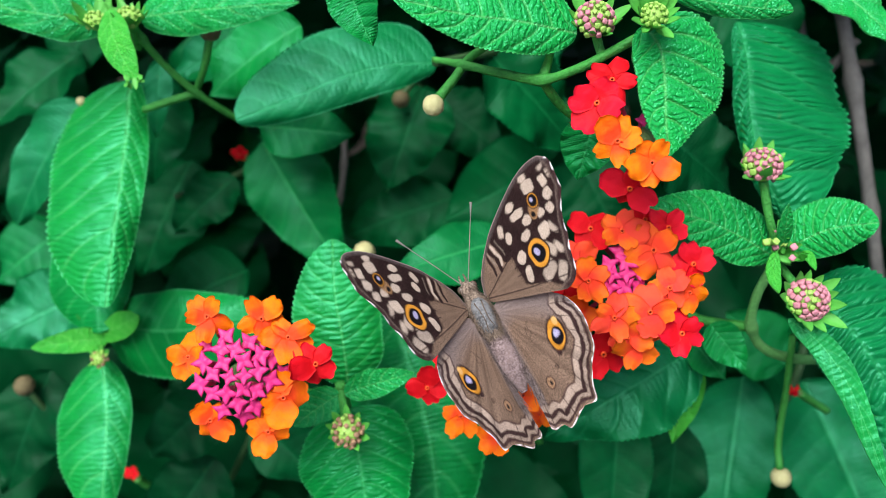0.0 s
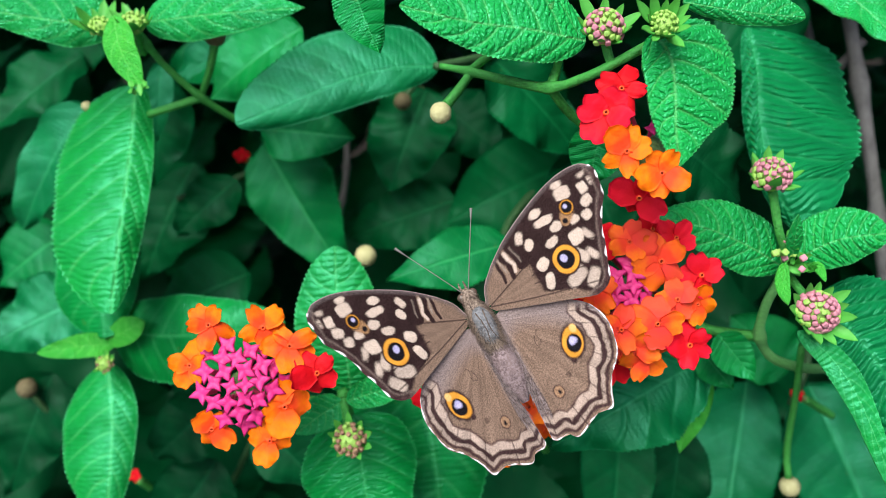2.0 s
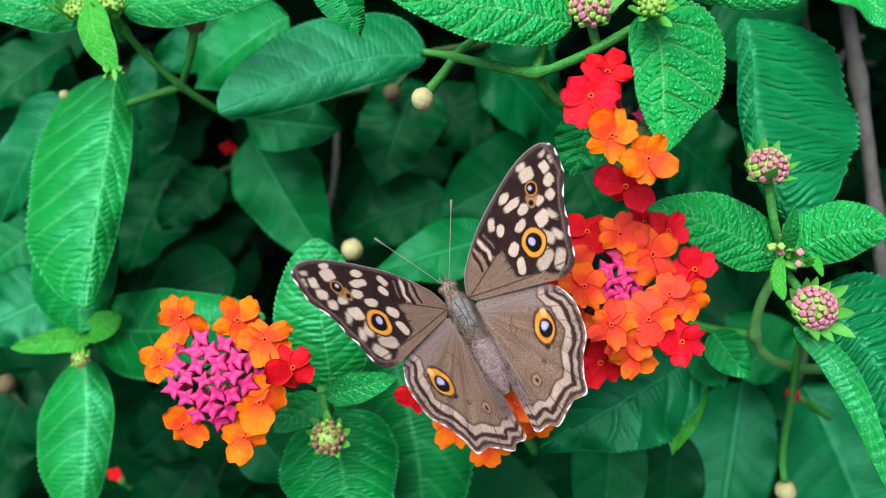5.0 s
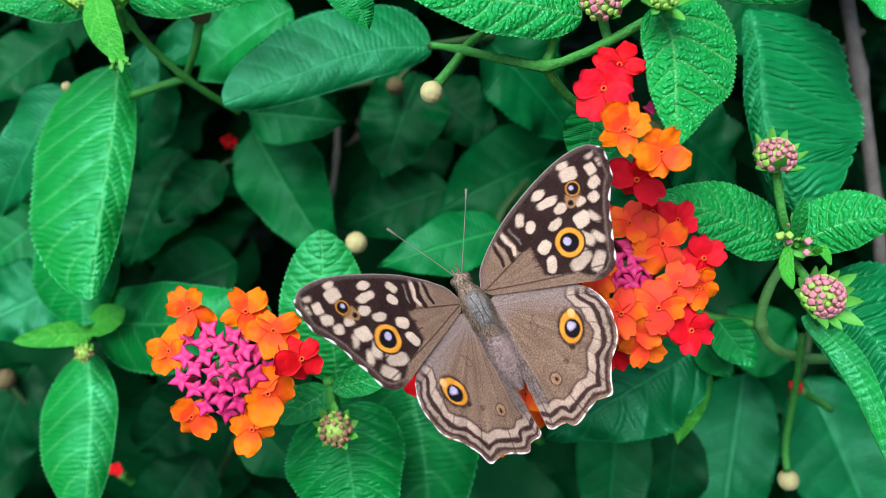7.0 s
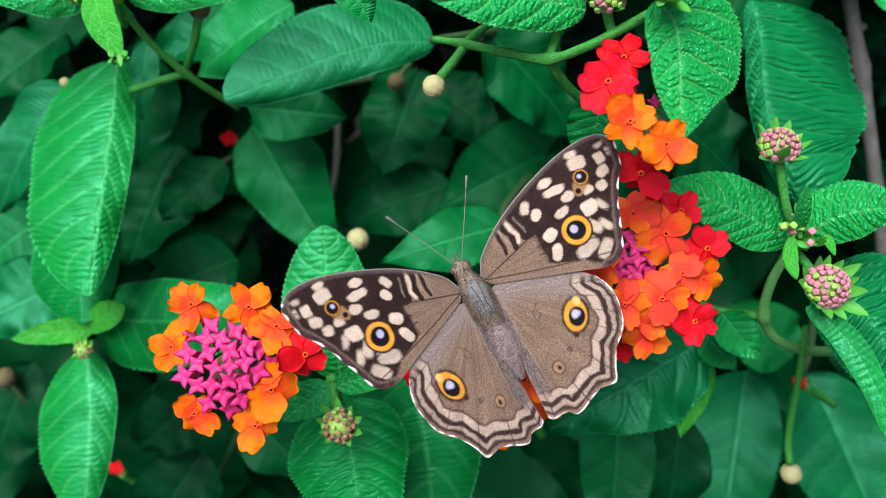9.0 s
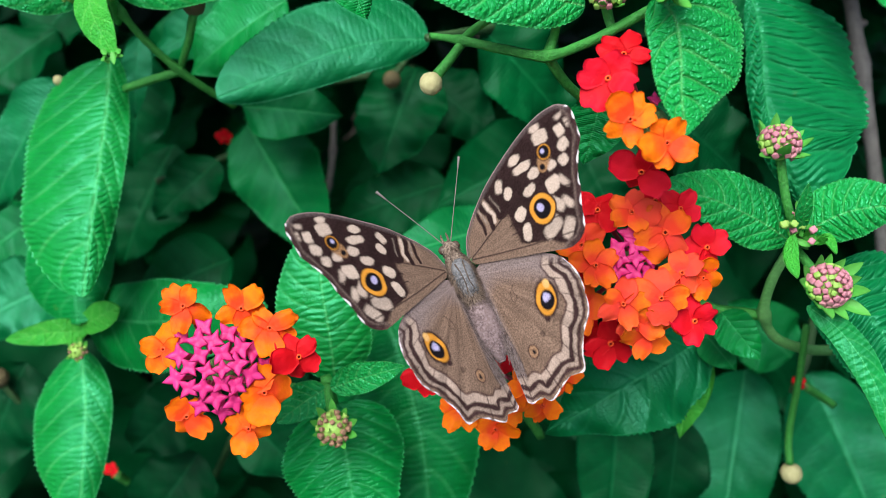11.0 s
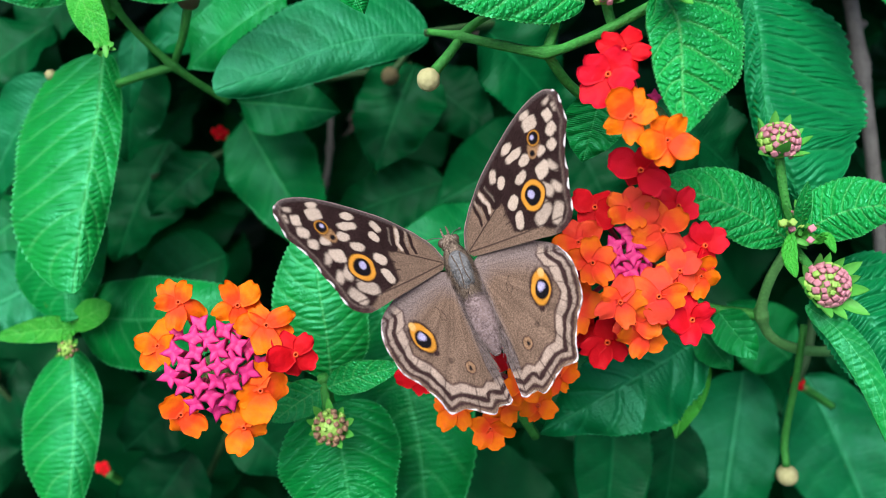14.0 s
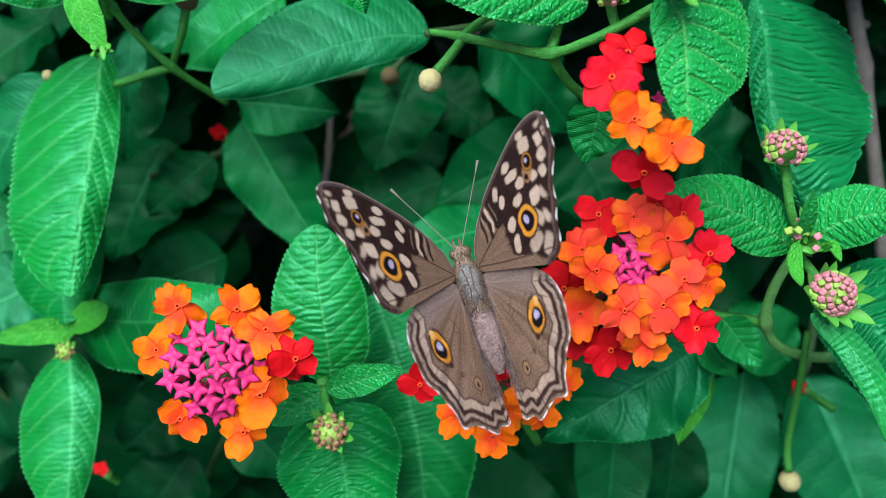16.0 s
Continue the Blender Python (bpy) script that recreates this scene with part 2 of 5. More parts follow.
# dimmed copy of SEED, its darker brown standing for shade on the head
SEED_DIM = plain("shaded_seed_head", (0.09, 0.07, 0.035), (0.15, 0.13, 0.06), 0.8, 1400, 0.6)


def soil_material():
    s = Shader("soil")
    col = s.mix(s.remap(s.noise(9, 6), 0.3, 0.7), (0.010, 0.008, 0.006), (0.026, 0.02, 0.015))
    col = s.mix(s.remap(s.cells(60), 0.2, 0.6), col, (0.018, 0.015, 0.011))
    s.bump(s.noise(40, 8), 0.8, 0.03)
    return s.finish(col, 0.95, 0.2)


SOIL = soil_material()


def wing_material():
    s = Shader("wing_scales")
    col, bands = s.attribute("pigment")
    grain = s.remap(s.noise(5600, 3, 0.6), 0.34, 0.64, 0.52, 1.28)
    n = s.node("ShaderNodeCombineColor")
    for i in range(3):
        s.link(grain, n.inputs[i])
    col = s.mix(s.remap(bands[0], 0.15, 0.6, 1.0, 0.25), col, s.mix(1.0, col, n.outputs[0], "MULTIPLY"))
    s.bump(s.noise(5000, 3), 0.2, 0.0001)
    return s.finish(col, 0.6, 0.04)


WING = wing_material()
WING_UNDER = plain("wing_underside", (0.34, 0.26, 0.17), (0.45, 0.36, 0.25), 0.8)


def fur_material(name, deep, mid, pale):
    """Short hair: dark between, each hair a shade of its own, mottled."""
    s = Shader(name)
    island = s.node("ShaderNodeNewGeometry").outputs["Random Per Island"]
    col = s.mix(s.remap(s.noise(650, 3), 0.36, 0.64), deep, mid)
    col = s.mix(s.remap(s.noise(3200, 3), 0.42, 0.66), col, pale)
    col = s.mix(s.remap(island, 0.55, 1.0, 0, 0.75), col, pale)
    col = s.mix(s.remap(island, 0.0, 0.35, 0.8, 0), col, deep)
    s.bump(s.noise(3600, 4), 0.9, 0.0003)
    return s.finish(col, 0.8, 0.2)


FUR = fur_material("brown_fur", (0.035, 0.024, 0.020), (0.16, 0.115, 0.088), (0.36, 0.28, 0.22))
FUR_PALE = fur_material("lavender_hair", (0.06, 0.044, 0.042), (0.17, 0.13, 0.125), (0.30, 0.24, 0.235))
FUR_GREY = fur_material("grey_fur", (0.055, 0.057, 0.063), (0.16, 0.166, 0.178), (0.24, 0.248, 0.26))
ABDOMEN = fur_material("violet_brown_abdomen", (0.09, 0.062, 0.062), (0.20, 0.145, 0.145), (0.29, 0.225, 0.23))
HORN = plain("antenna_horn", (0.10, 0.10, 0.095), (0.20, 0.195, 0.18), 0.5)
EYE = plain("compound_eye", (0.06, 0.045, 0.04), (0.11, 0.08, 0.06), 0.25)


# ---------------------------------------------------------------- leaves
def leaf_mesh(length, width, bend=20, fold=12, curl=0.2, veins=7, teeth=34, detail=2, seed=0, upper=None, lower=None, twist=0, sweep=0.0, quilt=1.0):
    """An ovate, toothed blade along +X from its stalk, face up +Z: arched, folded on its midrib, quilted between sunken side veins."""
    n, m = ((34, 15), (60, 29), (104, 45))[detail]
    t = np.linspace(0, 1, n)[:, None] * np.ones((1, m))
    s = np.linspace(-1, 1, m)[None, :] * np.ones((n, 1))
    a = np.abs(s)
    shape = np.maximum(t, 1e-4) ** 0.60 * np.maximum(1 - t, 1e-4) ** 1.02
    shape = shape / (0.370 ** 0.60 * 0.630 ** 1.02)
    saw = 1 - np.abs((t * teeth + 0.25 * np.sin(9 * t + seed)) % 1 - 0.65) * 1.6
    edge = 1 + (0.065 if detail else 0.0) * saw * a ** 6 * np.clip(t * 8, 0, 1)
    side = 1 + 0.06 * np.sin(3 * t + seed) * np.sign(s)
    half = width / 2 * shape * edge * side
    # arch along the midrib
    arc = radians(bend)
    ang = arc / 2 - arc * t[:, 0]
    step = 1 / (n - 1)
    cx = np.concatenate([[0], np.cumsum(np.cos((ang[1:] + ang[:-1]) / 2) * step)])
    cz = np.concatenate([[0], np.cumsum(np.sin((ang[1:] + ang[:-1]) / 2) * step)])
    cx, cz = cx / cx[-1] * length, cz / cx[-1] * length
    # side veins leave the midrib and bow towards the tip
    phase = veins * ((t + 0.012 * np.sin(17 * t + 1.7 * seed)) * 1.05 - 0.20 * a ** 1.25 * (1 - 0.4 * t)) + 0.12 * np.sin(s * 3 + seed) + 0.35 * (s > 0)
    gap = np.abs((phase + 0.5) % 1 - 0.5)
    groove = np.exp(-(gap / 0.075) ** 2) * np.clip(a * 12, 0, 1)
    puff = np.sqrt(np.clip(gap * 2, 0, 1))
    small = np.cos(2 * math.pi * (a * 8.5 + 0.5 * np.floor(phase) + 0.3 * np.sin(7 * t + seed)))
    fade = np.clip(shape * 1.5, 0, 1)
    relief = (0.034 * (puff - 0.5) + 0.004 * small * np.clip(gap * 3.5, 0, 1)) * width * fade * (0.15, 0.22, 1.0)[detail] * quilt
    mid = np.exp(-(a * half / (0.011 * width + 1e-9)) ** 2)
    relief -= 0.014 * width * mid
    relief -= 0.016 * width * groove * fade * (0, 0.2, 1)[detail]
    beat = 2 * math.pi * (1.5 + 0.5 * math.sin(seed)) * t + 0.8 * seed
    wave = curl * width * a ** 1.8 * (0.42 * np.sin(beat + (s > 0) * 2.1) + 0.20 * np.sin(2.3 * beat + s))
    lift = np.tan(radians(fold)) * half * (a ** 1.15) + relief + wave
    y0 = s * half + sweep * length * np.sin(math.pi * t)
    tw = radians(twist) * (t - 0.3)
    y = y0 * np.cos(tw) - lift * np.sin(tw)
    lift = y0 * np.sin(tw) + lift * np.cos(tw)
    x = cx[:, None] - lift * np.sin(ang)[:, None] + 0.02 * length * a * np.sin(math.pi * t)
    z = cz[:, None] + lift * np.cos(ang)[:, None]
    top = np.stack([x, y, z], -1).reshape(-1, 3)
    thick = 0.00022
    nx, nz = -np.sin(ang)[:, None] * np.ones((1, m)), np.cos(ang)[:, None] * np.ones((1, m))
    low = top - thick * np.stack([nx, np.zeros_like(nx), nz], -1).reshape(-1, 3)
    faces = grid_faces(n, m, 0, True) + grid_faces(n, m, n * m, False)
    k = n * m
    rim = [i * m for i in range(n)] + [(n - 1) * m + j for j in range(m)] + [i * m + m - 1 for i in range(n - 1, -1, -1)] + list(range(m - 1, -1, -1))
    for p, q in zip(rim, rim[1:] + rim[:1]):
        if p != q:
            faces.append((p, q, q + k, p + k))
    me = built("leaf", np.vstack([top, low]), faces)
    ribs = np.clip(0.24 * groove * fade + 1.0 * mid * (1 - 0.5 * t) + 0.30 * np.clip((a - 0.94) * 14, 0, 1), 0, 1)
    info = np.stack([t, a, ribs], -1).reshape(-1, 3)
    paint(me, "blade", np.vstack([info, info]))
    me.materials.append(upper)
    me.materials.append(lower)
    nf = (n - 1) * (m - 1)
    me.polygons.foreach_set("material_index", [0] * nf + [1] * nf + [0] * (len(me.polygons) - 2 * nf))
    return me


LEAF_COUNT = [0]


def leaf(parent, base, tip, width, roll=0, bend=25, fold=12, material=None, detail=2, label="", **more):
    """A leaf of a shoot from its stalk at base to its tip, its face turned to the viewer and then rolled about its midrib."""
    LEAF_COUNT[0] += 1
    home = Vector(parent["base"])
    x = Vector(tip) - Vector(base)
    length = x.length
    x.normalize()
    z = Vector((0, 0, 1)) - Vector((0, 0, 1)).dot(x) * x
    z.normalize()
    m = Matrix((x, z.cross(x), z)).transposed().to_4x4()
    m = Matrix.Translation(Vector(base) - home) @ m @ Matrix.Rotation(radians(roll), 4, "X")
    me = leaf_mesh(length, width, bend, fold, detail=detail, seed=LEAF_COUNT[0], upper=material or LEAF, lower=LEAF_BACK, **more)
    return part("leaf", me, None, parent, label, m)


def blade(parent, midrib, left, right, material=None, lift=(0, 0), droop=(0.0, 0.0), peak=0.38, blunt=0.55, veins=8, quilt=0.5, curl=0.12, teeth=34, cross=0.0, pitch=0.00105, label=""):
    """A leaf along a curved midrib from stalk to tip. left and right: its half widths as seen on the way to the tip; lift: degrees by which
    each half rises from the midrib; cross, pitch: the depth and spacing of the ripples between the side veins; droop: how far its rim rolls back, as a share of the half width."""
    LEAF_COUNT[0] += 1
    seed = LEAF_COUNT[0]
    home = Vector(parent["base"])
    n, m = (230, 57) if cross else (110, 49)
    c = spline(midrib, n)
    length = float(np.sum(np.linalg.norm(np.diff(c, axis=0), axis=1)))
    d = np.gradient(c, axis=0)
    d /= np.linalg.norm(d, axis=1)[:, None]
    up = np.array((0.0, 0.0, 1.0)) - d * d[:, 2:3]
    up /= np.linalg.norm(up, axis=1)[:, None]
    across = np.cross(up, d)
    t = np.linspace(0, 1, n)[:, None] * np.ones((1, m))
    s = np.linspace(-1, 1, m)[None, :] * np.ones((n, 1))
    a = np.abs(s)
    tail = blunt * (1 - peak) / peak
    shape = np.maximum(t, 1e-4) ** blunt * np.maximum(1 - t, 1e-4) ** tail / (peak ** blunt * (1 - peak) ** tail)
    saw = 1 - np.abs((t * teeth + 0.3 * np.sin(11 * t + seed) + 0.2 * np.sin(23 * t)) % 1 - 0.7) * 1.5
    big = max(left, right)
    full = np.where(s > 0, left, right)
    half = full * shape + 0.05 * full * saw * a ** 8 * np.clip(t * 7, 0, 1) * np.clip((1 - t) * 9, 0.3, 1)
    half *= 1 + 0.035 * np.sin(7 * t + 1.3 * seed + 2 * (s > 0)) + 0.02 * np.sin(17 * t + seed)
    phase = veins * ((t + 0.010 * np.sin(15 * t + 1.7 * seed)) * 1.05 - 0.26 * a ** 1.5 * (1 - 0.35 * t)) + 0.1 * np.sin(s * 3 + seed) + 0.4 * (s > 0)
    gap = np.abs((phase + 0.5) % 1 - 0.5)
    groove = np.exp(-(gap / 0.06) ** 2) * np.clip(a * 12, 0, 1) * np.clip((1.02 - a) * 4, 0, 1)
    puff = np.sqrt(np.clip(gap * 2, 0, 1))
    fade = np.clip(shape * 1.4, 0, 1)
    mid = np.exp(-(a * half / (0.022 * big)) ** 2)
    relief = full * fade * quilt * (0.060 * (puff - 0.5) - 0.022 * groove) - 0.020 * big * mid
    if cross:
        beads = t * length / pitch + 0.3 * np.sin(5.1 * np.floor(phase)) + 0.3 * np.sin(9 * s + 4 * t)
        relief += cross * fade * (np.sqrt(np.abs(np.sin(math.pi * beads))) - 0.6) * np.clip(gap * 4, 0.2, 1) * np.clip((1 - a) * 6, 0, 1) * np.clip(a * 8, 0, 1)
    rise = np.where(s > 0, math.tan(radians(lift[0])), math.tan(radians(lift[1])))
    roll = np.where(s > 0, droop[0], droop[1])
    beat = 2 * math.pi * (1.3 + 0.4 * math.sin(seed)) * t + 0.8 * seed
    wave = curl * big * a ** 2 * (0.5 * np.sin(beat + (s > 0) * 2.1) + 0.25 * np.sin(2.7 * beat + s))
    z = rise * half * a ** 1.1 - roll * half * a ** 3.5 * fade + relief + wave * fade
    flat = c[:, None, :] + (s * half)[:, :, None] * across[:, None, :]
    sight = np.array((0, 0, STAND * MM)) - flat
    sight /= sight[:, :, 2:3]
    top = flat + z[:, :, None] * sight
    low = top - 0.00022 * up[:, None, :]
    top, low = top.reshape(-1, 3) - np.array(home), low.reshape(-1, 3) - np.array(home)
    faces = grid_faces(n, m, 0, True) + grid_faces(n, m, n * m, False)
    k = n * m
    rim = [i * m for i in range(n)] + [(n - 1) * m + j for j in range(1, m)] + [i * m + m - 1 for i in range(n - 2, -1, -1)] + list(range(m - 2, 0, -1))
    for p, q in zip(rim, rim[1:] + rim[:1]):
        faces.append((p, q, q + k, p + k))
    me = built("leaf", np.vstack([top, low]), faces)
    ribs = np.clip(0.55 * groove * fade + 0.95 * mid * (1 - 0.4 * t) + 0.35 * np.clip((a - 0.95) * 18, 0, 1), 0, 1)
    info = np.stack([t * length / 0.034, a, ribs], -1).reshape(-1, 3)
    paint(me, "blade", np.vstack([info, info]))
    me.materials.append(material or LEAF)
    me.materials.append(LEAF_BACK)
    nf = (n - 1) * (m - 1)
    me.polygons.foreach_set("material_index", [0] * nf + [1] * nf + [0] * (len(me.polygons) - 2 * nf))
    return part("leaf", me, None, parent, label)


def line(*places):
    return [at(*p) for p in places]


# ---------------------------------------------------------------- flowers
def petal_mesh(variant, material):
    """One rounded lobe along +X from the throat, 1 unit long, cupped and wavy."""
    rng = random.Random(variant)
    n, m = 9, 11
    wide, cup, notch = rng.uniform(0.39, 0.49), rng.uniform(-0.50, 0.24), rng.uniform(0.0, 0.22)
    lean, wob = rng.uniform(-0.12, 0.12), rng.uniform(0, 6)
    top, info = [], []
    for i in range(n):
        r = i / (n - 1)
        for j in range(m):
            s = 2 * j / (m - 1) - 1
            w = wide * (0.42 + 0.58 * math.sin(math.pi * min(0.66 * r, 0.52)) ** 1.2)
            # the far rim is round, with a faint notch
            reach = 0.04 + 0.96 * r * (math.sqrt(max(0.0, 1 - (0.90 * s) ** 2)) * 0.50 + 0.50 - notch * math.exp(-(s / 0.22) ** 2))
            reach *= 1 + (0.022 * math.sin(7.5 * s + 3 * wob) + 0.010 * math.sin(15 * s + wob)) * r
            x, y = reach, s * w * (1 - 0.22 * r ** 4 * abs(s)) + lean * r
            z = cup * r * r - 0.16 * (s * r) ** 2 + (0.085 * math.sin(3.2 * s + wob) + 0.03 * math.sin(6.5 * s + 2 * wob)) * r * r + 0.06 * r - 0.02 * math.exp(-(s / 0.16) ** 2) * (1 - r)
            top.append((x, y, z))
            info.append((r, abs(s), 0))
    low = [(x, y, z - 0.05) for x, y, z in top]
    faces = grid_faces(n, m, 0, True) + grid_faces(n, m, n * m, False)
    k = n * m
    rim = [i * m for i in range(n)] + [(n - 1) * m + j for j in range(1, m)] + [i * m + m - 1 for i in range(n - 2, -1, -1)] + list(range(m - 2, 0, -1))
    for p, q in zip(rim, rim[1:] + rim[:1]):
        faces.append((p, q, q + k, p + k))
    me = built("petal", top + low, faces)
    paint(me, "petal", np.array(info + info, float))
    me.materials.append(material)
    return me


PETALS = {}


def petal_of(variant, material):
    key = (variant, material.name)
    if key not in PETALS:
        PETALS[key] = petal_mesh(variant, material)
    return PETALS[key]


def throat_mesh(scale, tail):
    """The funnel of a floret, its dark mouth, and the thin bent tube behind it."""
    rings = [(0.035, -0.08), (0.045, 0.03), (0.060, 0.060), (0.080, 0.060), (0.11, 0.02), (0.11, -0.10), (0.11, -0.35)]
    verts, faces = [], []
    k = 12
    for r, z in rings:
        verts += [(scale * r * math.cos(2 * math.pi * j / k), scale * r * math.sin(2 * math.pi * j / k), scale * z) for j in range(k)]
    faces += grid_faces(len(rings), k, 0, False, True)
    faces.append(tuple(range(k)))
    start = len(verts)
    c = spline([(0, 0, -0.3 * scale), tuple(0.4 * np.array(tail) + np.array((0, 0, -0.25 * scale))), tail], 8)
    for i, p in enumerate(c):
        r = scale * (0.12 - 0.05 * i / 7)
        m = frame_of(Vector(c[min(i + 1, 7)] - c[max(i - 1, 0)]), (1, 0.2, 0)).to_3x3()
        for j in range(k):
            verts.append(Vector(p) + m @ Vector((r * math.cos(2 * math.pi * j / k), r * math.sin(2 * math.pi * j / k), 0)))
    faces += grid_faces(8, k, start, False, True)
    me = built("throat", verts, faces)
    for mat in (THROAT, HOLE, TUBE):
        me.materials.append(mat)
    idx = []
    for p in me.polygons:
        lowest = min(p.vertices)
        idx.append(2 if lowest >= start else (1 if len(p.vertices) > 4 or lowest < k else 0))
    me.polygons.foreach_set("material_index", idx)
    return me


def floret(head, place, facing, radius, material, hub, rng, lobes=None):
    """One open floret: a throat with its tube, and four or five separate lobes round it."""
    home = Vector(head["base"])
    spin = Matrix.Rotation(rng.uniform(0, 6.28), 4, "Z")
    m = Matrix.Translation(Vector(place) - home) @ frame_of(facing, (1, 0.1, 0)) @ spin
    tail = m.inverted() @ (Vector(hub) - home)
    if tail.length > 0.011:
        tail *= 0.011 / tail.length
    f = part("floret", throat_mesh(radius, tuple(tail)), None, head, m=m)
    k = lobes or rng.choice((4, 5, 5))
    for i in range(k):
        a = 2 * math.pi * (i + rng.uniform(-0.10, 0.10)) / k
        size = radius * rng.uniform(0.84, 1.14)
        wide = size * rng.uniform(0.86, 1.12) * (1.20 if k == 4 else 1.0)
        tilt = Matrix.Rotation(rng.uniform(-0.32, 0.42), 4, "Y") @ Matrix.Rotation(rng.uniform(-0.26, 0.26), 4, "X")
        pm = Matrix.Rotation(a, 4, "Z") @ Matrix.Translation((0, 0, 0.02 * radius * (i % 2))) @ tilt @ Matrix.Diagonal((size, wide, size, 1))
        part("petal", petal_of(rng.randrange(7), material), None, f, m=pm)
    return f


def star_bud_mesh(variant):
    """A closed four-pointed floret bud on a tapering tube."""
    rng = random.Random(variant)
    k = 16
    verts, faces = [], []
    for ring, (r, z) in enumerate([(0.0, 0.10), (0.35, 0.16), (0.75, 0.20), (1.0, 0.12), (0.72, -0.10), (0.42, -0.6), (0.30, -1.8), (0.22, -3.2)]):
        for j in range(k):
            a = 2 * math.pi * j / k
            star = 1 + (0.36 * math.cos(4 * a) + 0.09 * math.cos(8 * a)) * min(1.0, r * 1.3 if ring < 5 else 0.25) * (1 if ring != 1 else 0.3)
            pit = 0.16 * math.cos(4 * a) * (1 if ring in (2, 3) else 0)
            jit = 1 + 0.06 * rng.uniform(-1, 1)
            verts.append((r * star * jit * math.cos(a), r * star * jit * math.sin(a), z + pit))
    faces += grid_faces(8, k, 0, True, True)
    me = built("bud", verts, faces)
    me.materials.append(MAGENTA)
    return me


STARS = [star_bud_mesh(v) for v in range(4)]


def knob_mesh(variant, material, length=1.4):
    """A small blunt bud, square in section."""
    k = 10
    verts = []
    for r, z in [(0.0, 0.66), (0.55, 0.68), (0.92, 0.58), (1.0, 0.2), (0.8, -0.3), (0.55, -length)]:
        for j in range(k):
            a = 2 * math.pi * j / k
            q = r * (1 + 0.18 * math.cos(4 * a + variant))
            verts.append((q * math.cos(a), q * math.sin(a), z * (1 + 0.05 * variant)))
    me = built("bud", verts, grid_faces(6, k, 0, True, True))
    me.materials.append(material)
    return me


KNOBS = {mat.name: [knob_mesh(v, mat) for v in range(3)] for mat in (PINK, LIME, SPENT)}


def bract_mesh(variant):
    """A narrow pointed green bract along +X, keeled."""
    n, m = 9, 5
    verts = []
    for i in range(n):
        t = i / (n - 1)
        w = 0.2 * (math.sin(math.pi * (0.16 + 0.84 * t)) ** 0.8 if t < 1 else 0.0)
        for j in range(m):
            s = 2 * j / (m - 1) - 1
            verts.append((t, s * w, 0.18 * t * t * (1 + 0.3 * variant) + 0.35 * abs(s) * w))
    low = [(x, y, z - 0.03) for x, y, z in verts]
    me = built("bract", verts + low, grid_faces(n, m, 0, True) + grid_faces(n, m, n * m))
    paint(me, "blade", np.array([((i // m) / (n - 1) % 1.0001, abs(2 * (i % m) / (m - 1) - 1), 0.6 if i % m == m // 2 else 0.0) for i in range(n * m)] * 2, float))
    me.materials.append(BRACT)
    return me


BRACTS = [bract_mesh(v) for v in range(3)]


def bud_head(name, centre, facing, radius, count, label, seed, colours, stalk, bracts=9, bract_size=1.25, stalk_r=0.0007):
    """A domed cluster of closed buds ringed by green bracts on its stalk."""
    rng = random.Random(seed)
    ob = thing(name, stalk[-1], label, "flower bud", "unopened flower buds")
    home = Vector(stalk[-1])
    part("stalk", tube([Vector(p) for p in stalk], [stalk_r * 0.9, stalk_r], home, 18, 8, 0.08), STALK, ob)
    axes = Matrix.Translation(Vector(centre) - home) @ frame_of(facing, (0, 1, 0))
    for i in range(count):
        u = (i + 0.5) / count
        ang, th = 2.39996 * i, math.acos(1 - 1.05 * u)
        d = Vector((math.sin(th) * math.cos(ang), math.sin(th) * math.sin(ang), math.cos(th)))
        mat = colours[1]
        if rng.random() < 0.36:
            mat = colours[0]
        size = radius * rng.uniform(0.15, 0.195) * (0.75 + 0.35 * u)
        part("bud", KNOBS[mat.name][i % 3], None, ob,
             m=axes @ Matrix.Translation(d * radius * 0.86) @ frame_of(d, (rng.uniform(-1, 1), 1, 0)) @ Matrix.Scale(size, 4))
    core = bmesh.new()
    bmesh.ops.create_uvsphere(core, u_segments=14, v_segments=9, radius=radius * 0.72)
    me = bpy.data.meshes.new("core")
    core.to_mesh(me)
    core.free()
    part("core", me, LIME, ob, m=axes)
    for i in range(bracts):
        ang = 2 * math.pi * (i + rng.uniform(-0.2, 0.2)) / bracts
        m = axes @ Matrix.Rotation(ang, 4, "Z") @ Matrix.Translation((radius * 0.62, 0, -radius * 0.25)) @ Matrix.Rotation(rng.uniform(-0.95, -0.25), 4, "Y")
        part("bract", BRACTS[i % 3], None, ob, m=m @ Matrix.Scale(radius * bract_size * rng.uniform(0.7, 1.1), 4))
    return ob


